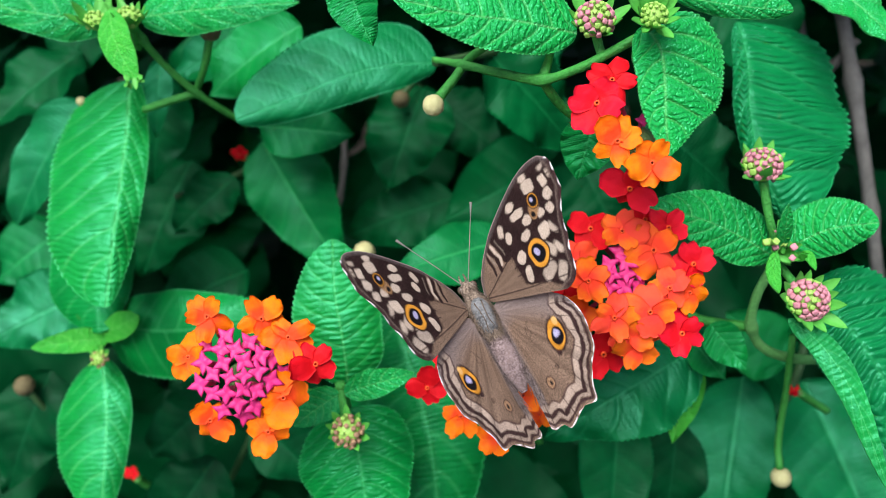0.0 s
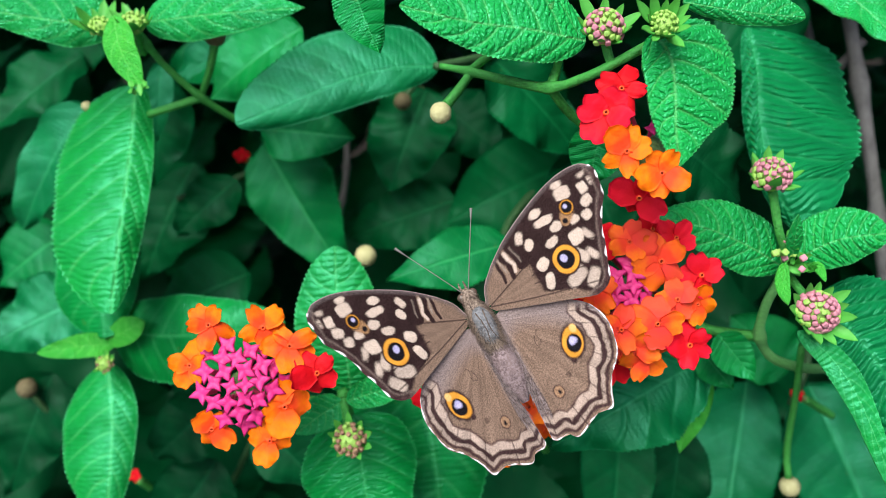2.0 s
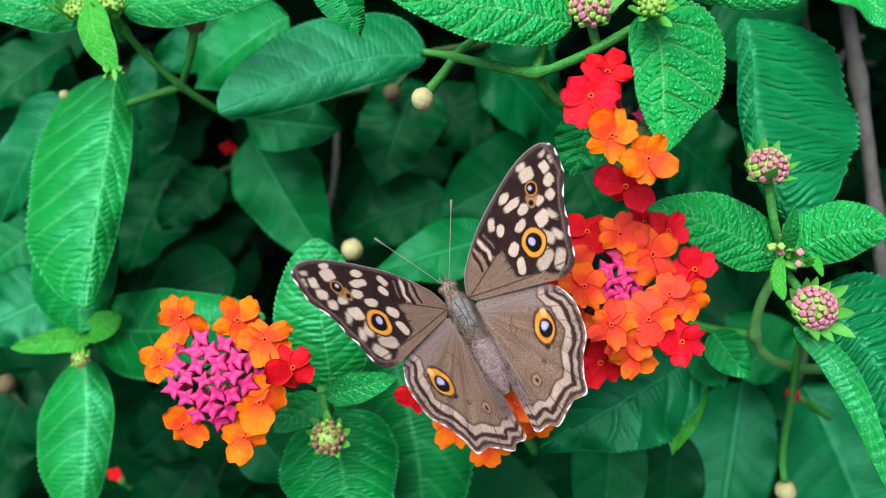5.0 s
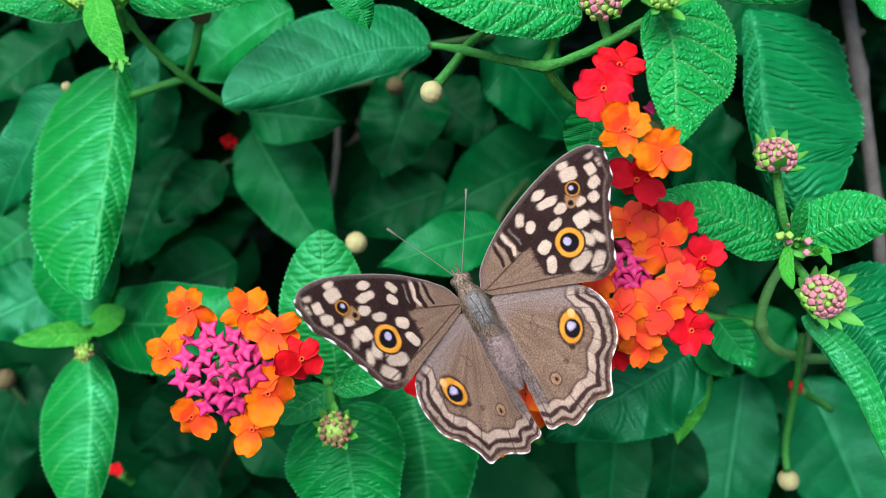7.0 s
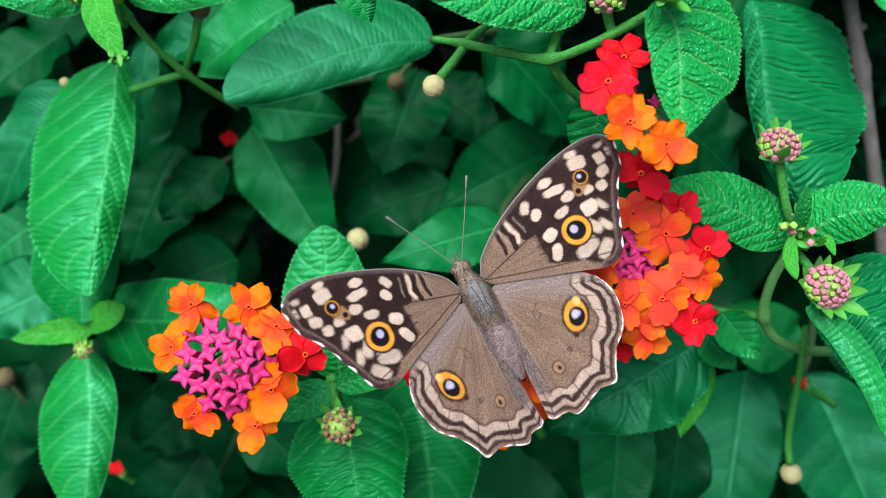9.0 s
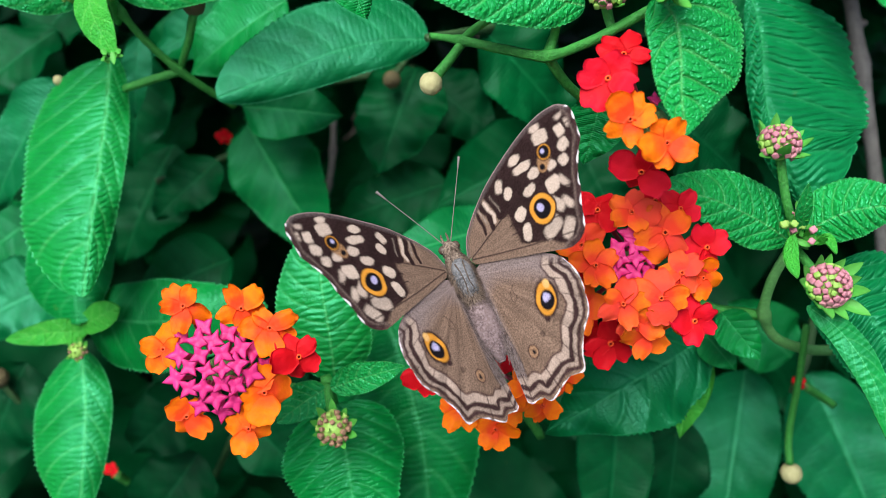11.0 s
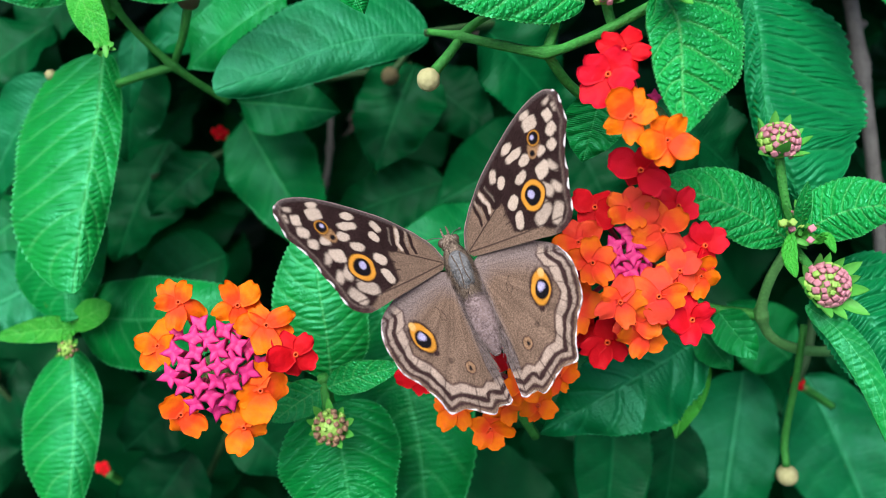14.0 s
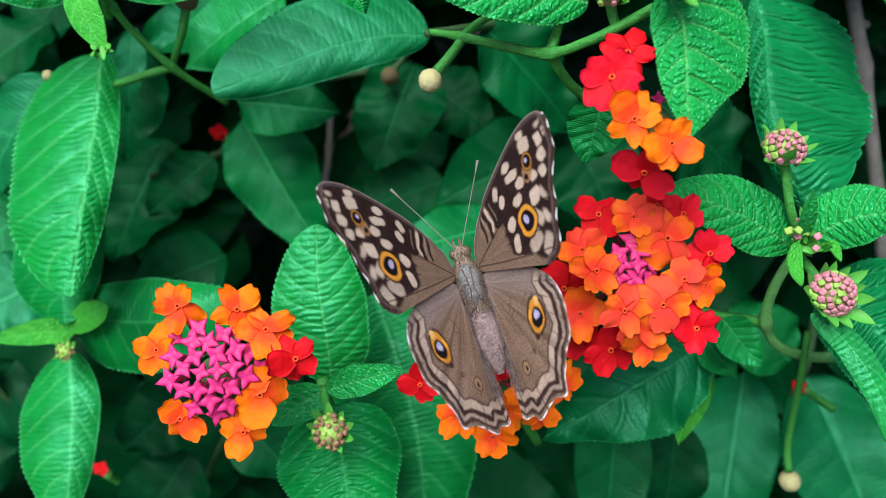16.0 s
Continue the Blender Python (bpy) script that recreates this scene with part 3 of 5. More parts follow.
def seed_head(centre, radius, stalk, label, material, long=1.12, seed=0, stalk_material=None, stalk_r=0.0006):
    """A bare round seed head, dimpled where the florets fell, on its stalk."""
    ob = thing("seed_head", stalk[-1], label, "seed head", "bare seed heads")
    home = Vector(stalk[-1])
    part("stalk", tube([Vector(p) for p in stalk], [stalk_r, stalk_r * 1.15], home, 18, 8, 0.06), stalk_material or STALK, ob)
    n, m = 22, 30
    pits = [(math.acos(1 - 1.7 * (i + 0.5) / 34), 2.39996 * i) for i in range(34)]
    dirs = [Vector((math.sin(a) * math.cos(b), math.sin(a) * math.sin(b), math.cos(a))) for a, b in pits]
    verts = []
    for i in range(n):
        th = math.pi * i / (n - 1)
        for j in range(m):
            ph = 2 * math.pi * j / m
            d = Vector((math.sin(th) * math.cos(ph), math.sin(th) * math.sin(ph), math.cos(th)))
            near = max(d.dot(q) for q in dirs)
            r = radius * (1 + 0.05 * noise.noise(d * 3 + Vector((seed, 0, 0))) - 0.10 * math.exp(-((1 - near) / 0.008)) + 0.03 * math.exp(-((1 - near - 0.02) / 0.012) ** 2))
            verts.append(d * r * (long if abs(d.z) > 0 else 1))
    me = built("head", verts, grid_faces(n, m, 0, True, True))
    away = Vector(centre) - Vector(stalk[1])
    part("head", me, material, ob, m=Matrix.Translation(Vector(centre) - home) @ frame_of(away, (1, 0, 0)))
    return ob


def lantana_flower(label, hub, stalk, florets, buds, seed, bud_zone=None):
    """A lantana head: florets as (a, b, near, radius, material), star buds on the crown between them, and a stalk."""
    rng = random.Random(seed)
    ob = thing("lantana_flower", stalk[-1], label, "flower", "lantana flower heads")
    home = Vector(stalk[-1])
    part("stalk", tube([Vector(p) for p in stalk], [0.0008, 0.0009], home, 18, 8, 0.08), STALK, ob)
    for a, b, near, radius, material in florets:
        p = at(a, b, near)
        out = (p - Vector(hub)).normalized()
        facing = Vector((0, 0, 1)) * 0.85 + out * 0.40 + Vector((rng.uniform(-0.14, 0.14), rng.uniform(-0.14, 0.14), 0))
        floret(ob, p, facing, span(radius, near), material, hub, rng)
    if buds:
        a, b, near, zone, dome = bud_zone
        for i in range(buds):
            r = math.sqrt((i + 0.4) / buds) * zone
            ang = 2.39996 * i + 0.4
            p = at(a + r * math.cos(ang) + rng.uniform(-3, 3), b + r * math.sin(ang) + rng.uniform(-3, 3), near - dome * (r / zone) ** 2)
            d = (p - Vector(hub)).normalized() * 0.7 + Vector((0, 0, 0.45)) + Vector((rng.uniform(-0.12, 0.12), rng.uniform(-0.12, 0.12), 0))
            size = span(rng.uniform(14.5, 17.5) * (0.82 if i < 2 else 1), near)
            part("bud", STARS[i % 4], None, ob, m=Matrix.Translation(p - home) @ frame_of(d, (math.cos(i * 1.3), math.sin(i * 1.3), 0)) @ Matrix.Scale(size, 4))
    core = bmesh.new()
    bmesh.ops.create_uvsphere(core, u_segments=16, v_segments=10, radius=0.0024 if buds else 0.0006)
    me = bpy.data.meshes.new("core")
    core.to_mesh(me)
    core.free()
    part("core", me, STALK_OLD, ob, m=Matrix.Translation(Vector(hub) - home))
    return ob


# ---------------------------------------------------------------- ground
SOIL_LEVEL = 0.38


def ground():
    bm = bmesh.new()
    bmesh.ops.create_grid(bm, x_segments=8, y_segments=8, size=400)
    me = bpy.data.meshes.new("ground")
    bm.to_mesh(me)
    bm.free()
    me.materials.append(SOIL)
    ob = new("ground", me)
    ob.matrix_world = Matrix.Translation((0, 0, SOIL_LEVEL))
    tagged(ob, "dark bare soil under the shrub", "ground", kind="structure")


ground()


# ---------------------------------------------------------------- the shoot at the side, set back
def side_shoot():
    ob = thing("lantana_shoot", at(425, 195, -34), "green lantana shoot with long glossy hanging leaves", "plant", "lantana shoots")
    home = ob["base"]
    stem = [at(425, 195, -34), at(345, 145, -26), at(275, 85, -20), at(225, 25, -15), at(190, -40, -12)]
    part("stem", tube(stem, [0.00062, 0.00060, 0.00058], home, 40, 10, 0.1, (0.3, 0.72)), STALK, ob)
    part("stem", tube([at(330, 135, -25), at(280, 150, -24), at(235, 165, -26)], [0.0008, 0.0007], home, 14, 8), STALK, ob)
    blade(ob, line((209, 110, -28), (203, 190, -24), (190, 290, -19), (174, 400, -15), (160, 526, -13)), span(46, -17), span(134, -17), LEAF_SOFT, (-28, -9), (0.05, 0.30), 0.46, 0.44, 8, 0.30, 0.10, 40, 0.00028, 0.0012)
    blade(ob, line((175, 330, -33), (146, 450, -30), (150, 574, -29)), span(66, -30), span(84, -30), LEAF, (-12, -22), (0.2, 0.3), 0.52, 0.6, 7, 0.15)
    blade(ob, line((155, 622, -32), (162, 720, -29), (156, 830, -26), (146, 940, -25)), span(45, -28), span(88, -28), LEAF_SOFT, (-20, -8), (0.1, 0.35), 0.38, 0.5, 7, 0.2, 0.08, 36, 0.00012, 0.0012)
    blade(ob, line((168, 586, -31), (110, 588, -29), (24, 601, -28)), span(22, -29), span(22, -29), LEAF_YOUNG, (8, 8), (0, 0), 0.45, 0.6, 5, 0.2)
    blade(ob, line((165, 560, -34), (250, 570, -30), (340, 566, -27), (480, 545, -25)), span(74, -28), span(88, -28), LEAF, (-4, -24), (0.3, 0.1), 0.45, 0.55, 7, 0.2, 0.16)
    blade(ob, line((150, 582, -31), (190, 560, -28), (222, 544, -27)), span(24, -28), span(24, -28), LEAF_YOUNG, (8, -10), (0, 0), 0.45, 0.6, 5, 0.2)
    blade(ob, line((170, 0, -14), (70, -12, -12), (-100, -40, -10)), span(42, -12), span(70, -12), LEAF_FRESH, (-16, 4), (0.1, 0.1), 0.42, 0.5, 6, 0.3)
    blade(ob, line((228, -8, -14), (350, -22, -11), (520, -34, -8)), span(50, -11), span(44, -11), LEAF_FRESH, (4, -16), (0.1, 0.1), 0.36, 0.5, 6, 0.3)
    blade(ob, line((168, -24, -8), (182, 40, -6), (217, 108, -5)), span(30, -6), span(28, -6), LEAF_YOUNG, (12, -8), (0, 0), 0.45, 0.6, 5, 0.3)
    leaf(ob, at(120, 150, -46), at(2, 380, -50), span(120, -48), 10, 22, 6, LEAF_GLOSS, 1)
    rng = random.Random(41)
    for i in range(12):
        p = at(212 + rng.uniform(-16, 18), 104 + rng.uniform(-10, 10), -4 + rng.uniform(-2, 1))
        d = Matrix.Rotation(math.pi + rng.uniform(-0.3, 3.4), 4, "Z") @ Matrix.Rotation(rng.uniform(-0.8, 0.1), 4, "Y")
        part("bract", BRACTS[i % 3], None, ob, m=Matrix.Translation(p - Vector(home)) @ d @ Matrix.Scale(span(rng.uniform(14, 30), -7), 4))
    return ob


SIDE = [side_shoot()]
SIDE.append(bud_head("flower_bud", at(146, 0, -12), (0.1, 0.5, 0.8), span(22, -12), 24, "small lime green closed flower bud with pointed bracts", 3, (LIME, LIME), [at(195, 40, -16), at(165, 15, -14), at(144, -6, -13)], 11, 2.0))
SIDE.append(bud_head("flower_bud", at(208, -6, -10), (0.1, 0.6, 0.7), span(25, -10), 26, "yellow green closed flower bud with narrow bracts", 4, (LIME, LIME), [at(225, 50, -18), at(215, 15, -13), at(208, -10, -11)], 11, 1.7))
SIDE.append(bud_head("flower_bud", at(150, 622, -28), (0.2, 0.4, 0.8), span(17, -28), 18, "small greenish withered flower bud above a leaf", 5, (SPENT, LIME), [at(150, 585, -33), at(152, 600, -31), at(150, 618, -29)], 6))
SIDE.append(seed_head(at(356, 20, -18), span(17, -18), [at(332, 128, -25), at(346, 85, -21), at(355, 36, -18)], "round tan seed head on a thin green stalk", SEED_DIM, seed=2))
SIDE.append(seed_head(at(120, 150, -30), span(8, -30), [at(160, 190, -36), at(140, 170, -33), at(124, 154, -30)], "tiny pale seed head beside a leaf edge", SEED, seed=8, stalk_r=0.0003))


# ---------------------------------------------------------------- the low shoot with the orange and magenta head
def low_shoot():
    ob = thing("lantana_shoot", at(640, 840, -34), "green lantana shoot with broad wrinkled leaves below a flower head", "plant", "lantana shoots")
    home = ob["base"]
    part("stem", tube([at(640, 840, -34), at(610, 760, -20), at(592, 690, -10), at(585, 665, -9)], [0.0010, 0.0008], home, 24, 10, 0.1, (0.85,)), STALK, ob)
    blade(ob, line((602, 672, -11), (592, 590, -9), (578, 500, -9), (574, 402, -10)), span(80, -9), span(78, -9), LEAF_SOFT, (-6, -8), (0.15, 0.15), 0.45, 0.5, 9, 0.30, 0.10, 34, 0.00009)
    blade(ob, line((594, 686, -7), (650, 668, -5), (722, 648, -2)), span(28, -4), span(26, -4), LEAF_FRESH, (8, 8), (0, 0), 0.4, 0.55, 6, 0.5)
    blade(ob, line((586, 686, -8), (545, 712, -8), (500, 746, -8)), span(30, -8), span(32, -8), LEAF_FRESH, (4, 10), (0, 0), 0.4, 0.55, 6, 0.5)
    blade(ob, line((604, 712, -12), (620, 800, -9), (634, 890, -7), (660, 1010, -8)), span(100, -9), span(106, -9), LEAF, (-9, -7), (0.25, 0.25), 0.34, 0.42, 8, 0.6, 0.14, 34, 0.00026)
    blade(ob, line((676, 520, -26), (720, 650, -23), (752, 780, -21), (770, 960, -22)), span(100, -23), span(130, -23), LEAF, (-10, -14), (0.2, 0.2), 0.5, 0.55, 7, 0.3)
    return ob


LOW = [low_shoot()]
LOW.append(bud_head("flower_bud", at(600, 755, -2), (0, 0.35, 0.9), span(33, -2), 26, "withered brownish pink flower bud with green bracts", 6, (LIME, SPENT), [at(588, 676, -9), at(592, 705, -7), at(599, 742, -4)], 10, 1.05))
ORANGE_RING = [(340, 541, 6.5, 48, ORANGE), (305, 616, 5.0, 47, ORANGE), (345, 733, 5.5, 47, ORANGE), (441, 546, 7.0, 48, ORANGE),
               (490, 580, 7.5, 50, ORANGE), (540, 630, 8.0, 50, RED), (480, 692, 7.0, 52, ORANGE), (452, 755, 5.5, 48, ORANGE)]
LOW.append(lantana_flower("lantana flower head with orange and red florets round magenta buds", at(405, 655, -5), [at(560, 690, -12), at(480, 680, -9), at(408, 658, -6)],
                       ORANGE_RING, 27, 11, (398, 648, 9.5, 84, 4.0)))


# ---------------------------------------------------------------- the top shoot, nearest the viewer
def top_shoot():
    ob = thing("lantana_shoot", at(1030, 195, 4), "green lantana shoot with a forked stem and crinkled leaves", "plant", "lantana shoots")
    home = ob["base"]
    part("stem", tube([at(766, 76, 0), at(818, 84, 4), at(890, 100, 8), at(966, 112, 11), at(1030, 92, 15), at(1080, 68, 17), at(1150, 30, 18)],
                      [0.0005, 0.00068, 0.0006, 0.0006], home, 48, 10, 0.12, (0.17, 0.5)), STALK, ob)
    part("stem", tube([at(966, 112, 11), at(1000, 160, 7), at(1040, 195, 3), at(1090, 245, -4)], [0.00072, 0.00066], home, 20, 10, 0.1), STALK, ob)
    part("stem", tube([at(966, 115, 11), at(976, 85, 11), at(984, 55, 13)], [0.0007, 0.0006], home, 10, 8, 0.1), STALK, ob)
    part("stem", tube([at(820, 84, 4), at(845, 62, 6), at(880, 40, 8)], [0.0006, 0.0005], home, 10, 8, 0.1), STALK, ob)
    blade(ob, line((1158, 8, 20), (1189, 55, 21), (1197, 125, 22), (1198, 185, 23), (1204, 252, 23.5)), span(108, 22), span(56, 22), LEAF_FRESH, (-10, -6), (0.14, 0.1), 0.34, 0.45, 6, 1.3, 0.08, 40, 0.0003, 0.0009, label="pale crinkled hanging leaf")
    blade(ob, line((1032, 26, 13), (930, 2, 16), (820, -14, 17), (690, -46, 18)), span(58, 16), span(86, 16), LEAF_FRESH, (2, -12), (0.15, 0.1), 0.40, 0.50, 7, 1.0, 0.10, 36, 0.0003, 0.0009)
    leaf(ob, at(600, -90, 6), at(652, 46, 8), span(100, 7), 14, 26, 10, LEAF)
    blade(ob, line((1210, -44, 14), (1320, -24, 13), (1432, -12, 12)), span(38, 13), span(24, 13), LEAF_FRESH, (-4, -20), (0.1, 0.2), 0.5, 0.5, 7, 0.8)
    leaf(ob, at(1062, 182, 4), at(1030, 300, 2), span(100, 3), 10, 14, 8, LEAF)
    leaf(ob, at(1150, 190, -12), at(1310, 330, -16), span(190, -14), -18, 20, 8, LEAF_DEEP_SHADE, 1)
    return ob


TOP = [top_shoot()]
TOP.append(bud_head("flower_bud", at(1066, 2, 18), (0, 0.4, 0.9), span(40, 18), 46, "unopened lantana bud, pink tipped knobs in green bracts", 7, (LIME, PINK), [at(1080, 70, 16), at(1072, 45, 16), at(1066, 12, 17)], 9, 1.4))
TOP.append(bud_head("flower_bud", at(1176, -8, 23), (0, 0.3, 0.9), span(28, 23), 30, "small lime green flower bud over a leaf stalk", 8, (LIME, LIME), [at(1160, 35, 19), at(1165, 15, 20), at(1174, -4, 22)], 12, 1.9))
TOP.append(lantana_flower("red and orange lantana flower half hidden by a leaf", at(1142, 232, 12), [at(1088, 243, -3), at(1115, 240, 4), at(1140, 233, 11)],
                       [(1070, 152, 23, 56, PINKRED), (1098, 110, 20, 50, RED), (1108, 223, 24.5, 54, ORANGE), (1172, 264, 24, 50, ORANGE), (1128, 314, 15, 52, PINKRED)],
                       1, 12, (1152, 184, 15, 5, 1)))
TOP.append(seed_head(at(765, 159, 5.4), span(19.5, 5.4), [at(820, 88, 4), at(800, 115, 5), at(776, 144, 5.4)], "round cream seed head on a green side stalk", SEED, 1.02, seed=1))


# ---------------------------------------------------------------- the main shoot with the big red and orange head
def main_shoot():
    ob = thing("lantana_shoot", at(1475, 632, -24), "green lantana shoot with crinkled toothed leaves round a curved stem", "plant", "lantana shoots")
    home = ob["base"]
    part("stem", tube([at(1500, 632, -24), at(1430, 632, -20), at(1372, 612, -14), at(1350, 570, -9), at(1362, 515, -4), at(1392, 460, 0), at(1412, 420, 2)],
                      [0.0008, 0.0008, 0.00075, 0.0007], home, 48, 12, 0.08, (0.5,)), STALK_PALE, ob)
    blade(ob, line((1394, 442, 1), (1335, 404, 3), (1260, 370, 5), (1166, 346, 6)), span(50, 4), span(58, 4), LEAF_FRESH, (4, -14), (0.1, 0.1), 0.42, 0.50, 8, 1.3, 0.14, 26, 0.00034, 0.0009)
    blade(ob, line((1422, 426, 2), (1500, 392, 4), (1592, 380, 6)), span(58, 4), span(46, 4), LEAF_FRESH, (-14, 4), (0.1, 0.1), 0.45, 0.50, 8, 1.3, 0.14, 26, 0.00034, 0.0009)
    blade(ob, line((1330, 14, -15), (1348, 90, -11), (1353, 180, -8), (1377, 290, -5), (1434, 386, -4)), span(170, -9), span(30, -9), LEAF_RIB, (-5, -30), (0.25, 0.2), 0.48, 0.42, 7, 0.7, 0.06, 26, 0.00055, 0.00125, label="large deeply ribbed leaf")
    blade(ob, line((1414, 428, 5), (1420, 390, 8), (1428, 344, 10)), span(15, 8), span(15, 8), LEAF_FRESH, (14, 14), (0, 0), 0.4, 0.6, 6, 0.8)
    blade(ob, line((1402, 432, 6), (1397, 470, 7), (1408, 508, 9)), span(13, 8), span(14, 8), LEAF_YOUNG, (-6, 6), (0, 0), 0.45, 0.6, 6, 0.8)
    blade(ob, line((1440, 450, 6), (1462, 440, 8), (1476, 466, 9)), span(9, 8), span(10, 8), LEAF_YOUNG, (10, 10), (0, 0), 0.45, 0.6, 5, 0.5)
    leaf(ob, at(1275, 566, -7), at(1342, 650, -4), span(70, -5), 10, 20, 10, LEAF)
    leaf(ob, at(1245, 600, -14), at(1300, 668, -12), span(60, -13), 10, 20, 10, LEAF, 1)
    blade(ob, line((1450, 500, -4), (1520, 560, -2), (1590, 660, 0), (1690, 860, 2)), span(120, 0), span(90, 0), LEAF_RIB, (-8, -14), (0.2, 0.2), 0.45, 0.55, 9, 0.8, 0.10, 30, 0.0006, 0.0013)
    blade(ob, line((1424, 556, 8), (1486, 606, 10), (1545, 700, 12), (1612, 880, 14)), span(25, 11), span(26, 11), LEAF_SOFT, (-6, -6), (0, 0.1), 0.45, 0.6, 9, 0.2, 0.15, label="narrow pale green leaf seen near its edge")
    leaf(ob, at(1258, 604, -15), at(968, 774, -13), span(165, -14), 10, 34, 6, LEAF_GLOSS, veins=6, quilt=0.5, curl=0.35)
    leaf(ob, at(1240, 630, -21), at(1203, 785, -19), span(66, -20), 26, 14, 10, LEAF_YOUNG, 1)
    rng = random.Random(23)
    for i in range(9):
        spot = at(1408 + rng.uniform(-26, 28), 428 + rng.uniform(-16, 18), 6 + rng.uniform(-1, 2))
        tip = Vector((rng.uniform(-0.5, 0.5), rng.uniform(-0.2, 0.6), 1))
        part("bud", KNOBS["pink_bud" if i % 4 == 0 else "lime_bud"][i % 3], None, ob, m=Matrix.Translation(spot - Vector(home)) @ frame_of(tip, (1, 0, 0)) @ Matrix.Scale(span(rng.uniform(5, 8), 6), 4))
    for i in range(20):
        spot = at(1410 + rng.uniform(-18, 20), 428 + rng.uniform(-14, 16), 4 + rng.uniform(-2, 2))
        d = Matrix.Rotation(rng.uniform(0, 6.28), 4, "Z") @ Matrix.Rotation(rng.uniform(-1.1, -0.2), 4, "Y")
        part("bract", BRACTS[i % 3], None, ob, m=Matrix.Translation(spot - Vector(home)) @ d @ Matrix.Scale(span(rng.uniform(18, 40), 5), 4))
    return ob


MAIN = [main_shoot()]
MAIN.append(bud_head("flower_bud", at(1376, 276, 5), (0, 0.62, 0.75), span(38, 5), 50, "round pink and green unopened lantana bud on a stalk", 9, (LIME, PINK), [at(1402, 420, 2), at(1388, 370, 3), at(1378, 300, 4)], 11, 1.3))
MAIN.append(bud_head("flower_bud", at(1459, 522, 9.5), (0.05, 0.25, 0.95), span(41, 9.5), 56, "full pink and lime unopened lantana bud with spreading bracts", 10, (LIME, PINK), [at(1400, 450, 1), at(1432, 490, 4), at(1455, 518, 7)], 13, 1.35))
MAIN.append(bud_head("flower_bud", at(1412, 398, 6), (0, 0.4, 0.9), span(14, 6), 12, "tiny rose pink flower bud among young leaves", 13, (PINK, PINK), [at(1408, 425, 3), at(1410, 412, 4), at(1412, 402, 5)], 5))
MAIN.append(lantana_flower("full lantana flower head of red, coral and orange florets", at(1128, 478, -6), [at(1345, 572, -10), at(1240, 553, -10), at(1135, 485, -7)],
                        [(1060, 388, 4, 50, RED), (1119, 392, 8, 48, CORAL), (1177, 428, 9, 56, CORAL), (1204, 386, 7, 43, PINKRED), (1250, 454, 8, 48, PINKRED),
                         (1206, 498, 9, 50, CORAL), (1170, 542, 10, 50, CORAL), (1104, 552, 10, 46, CORAL), (1056, 484, 8, 46, CORAL), (1032, 448, 5, 43, CORAL),
                         (1228, 582, 8, 50, PINKRED), (1146, 608, 7, 50, CORAL), (1082, 620, 3, 52, RED), (1030, 558, 3, 48, CORAL), (1002, 515, 0, 46, RED), (1028, 600, 0, 45, RED),
                         (1160, 372, 2, 41, RED), (1243, 507, 8, 37, ORANGE), (1128, 588, 8, 44, CORAL), (1196, 566, 6, 44, CORAL)],
                        9, 14, (1116, 468, 8, 42, 1.0)))
MAIN.append(lantana_flower("lantana flower head with orange and red florets under the butterfly", at(882, 662, -8), [at(960, 780, -22), at(920, 720, -15), at(884, 668, -9)],
                        [(756, 680, 0, 41, RED), (818, 733, 1, 41, ORANGE), (881, 768, 1, 43, ORANGE), (906, 728, 3, 41, ORANGE), (963, 728, 2, 43, ORANGE),
                         (1000, 676, 0, 41, ORANGE), (800, 630, 1, 41, RED), (958, 640, 1, 41, CORAL), (840, 590, 0, 41, ORANGE), (905, 590, 0, 41, CORAL),
                         (934, 694, 9.5, 38, ORANGE), (872, 656, 3, 41, RED)],
                        3, 15, (886, 615, 3.0, 26, 1.0)))
MAIN.append(seed_head(at(1398, 848, -30), span(14.5, -30), [at(1425, 590, -14), at(1412, 680, -20), at(1394, 780, -28), at(1396, 832, -29)], "oval cream seed head hanging on a long stalk", SEED, 1.25, seed=3))


# ---------------------------------------------------------------- branches behind
def branch(label, stem, radii, leaves, category="plant"):
    ob = thing("lantana_branch", stem[0], label, category, "branches behind")
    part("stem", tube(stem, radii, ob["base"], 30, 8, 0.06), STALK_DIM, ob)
    for base, tip, width, roll, bend, fold, material in leaves:
        leaf(ob, base, tip, width, roll, bend, fold, material, 1)
    return ob


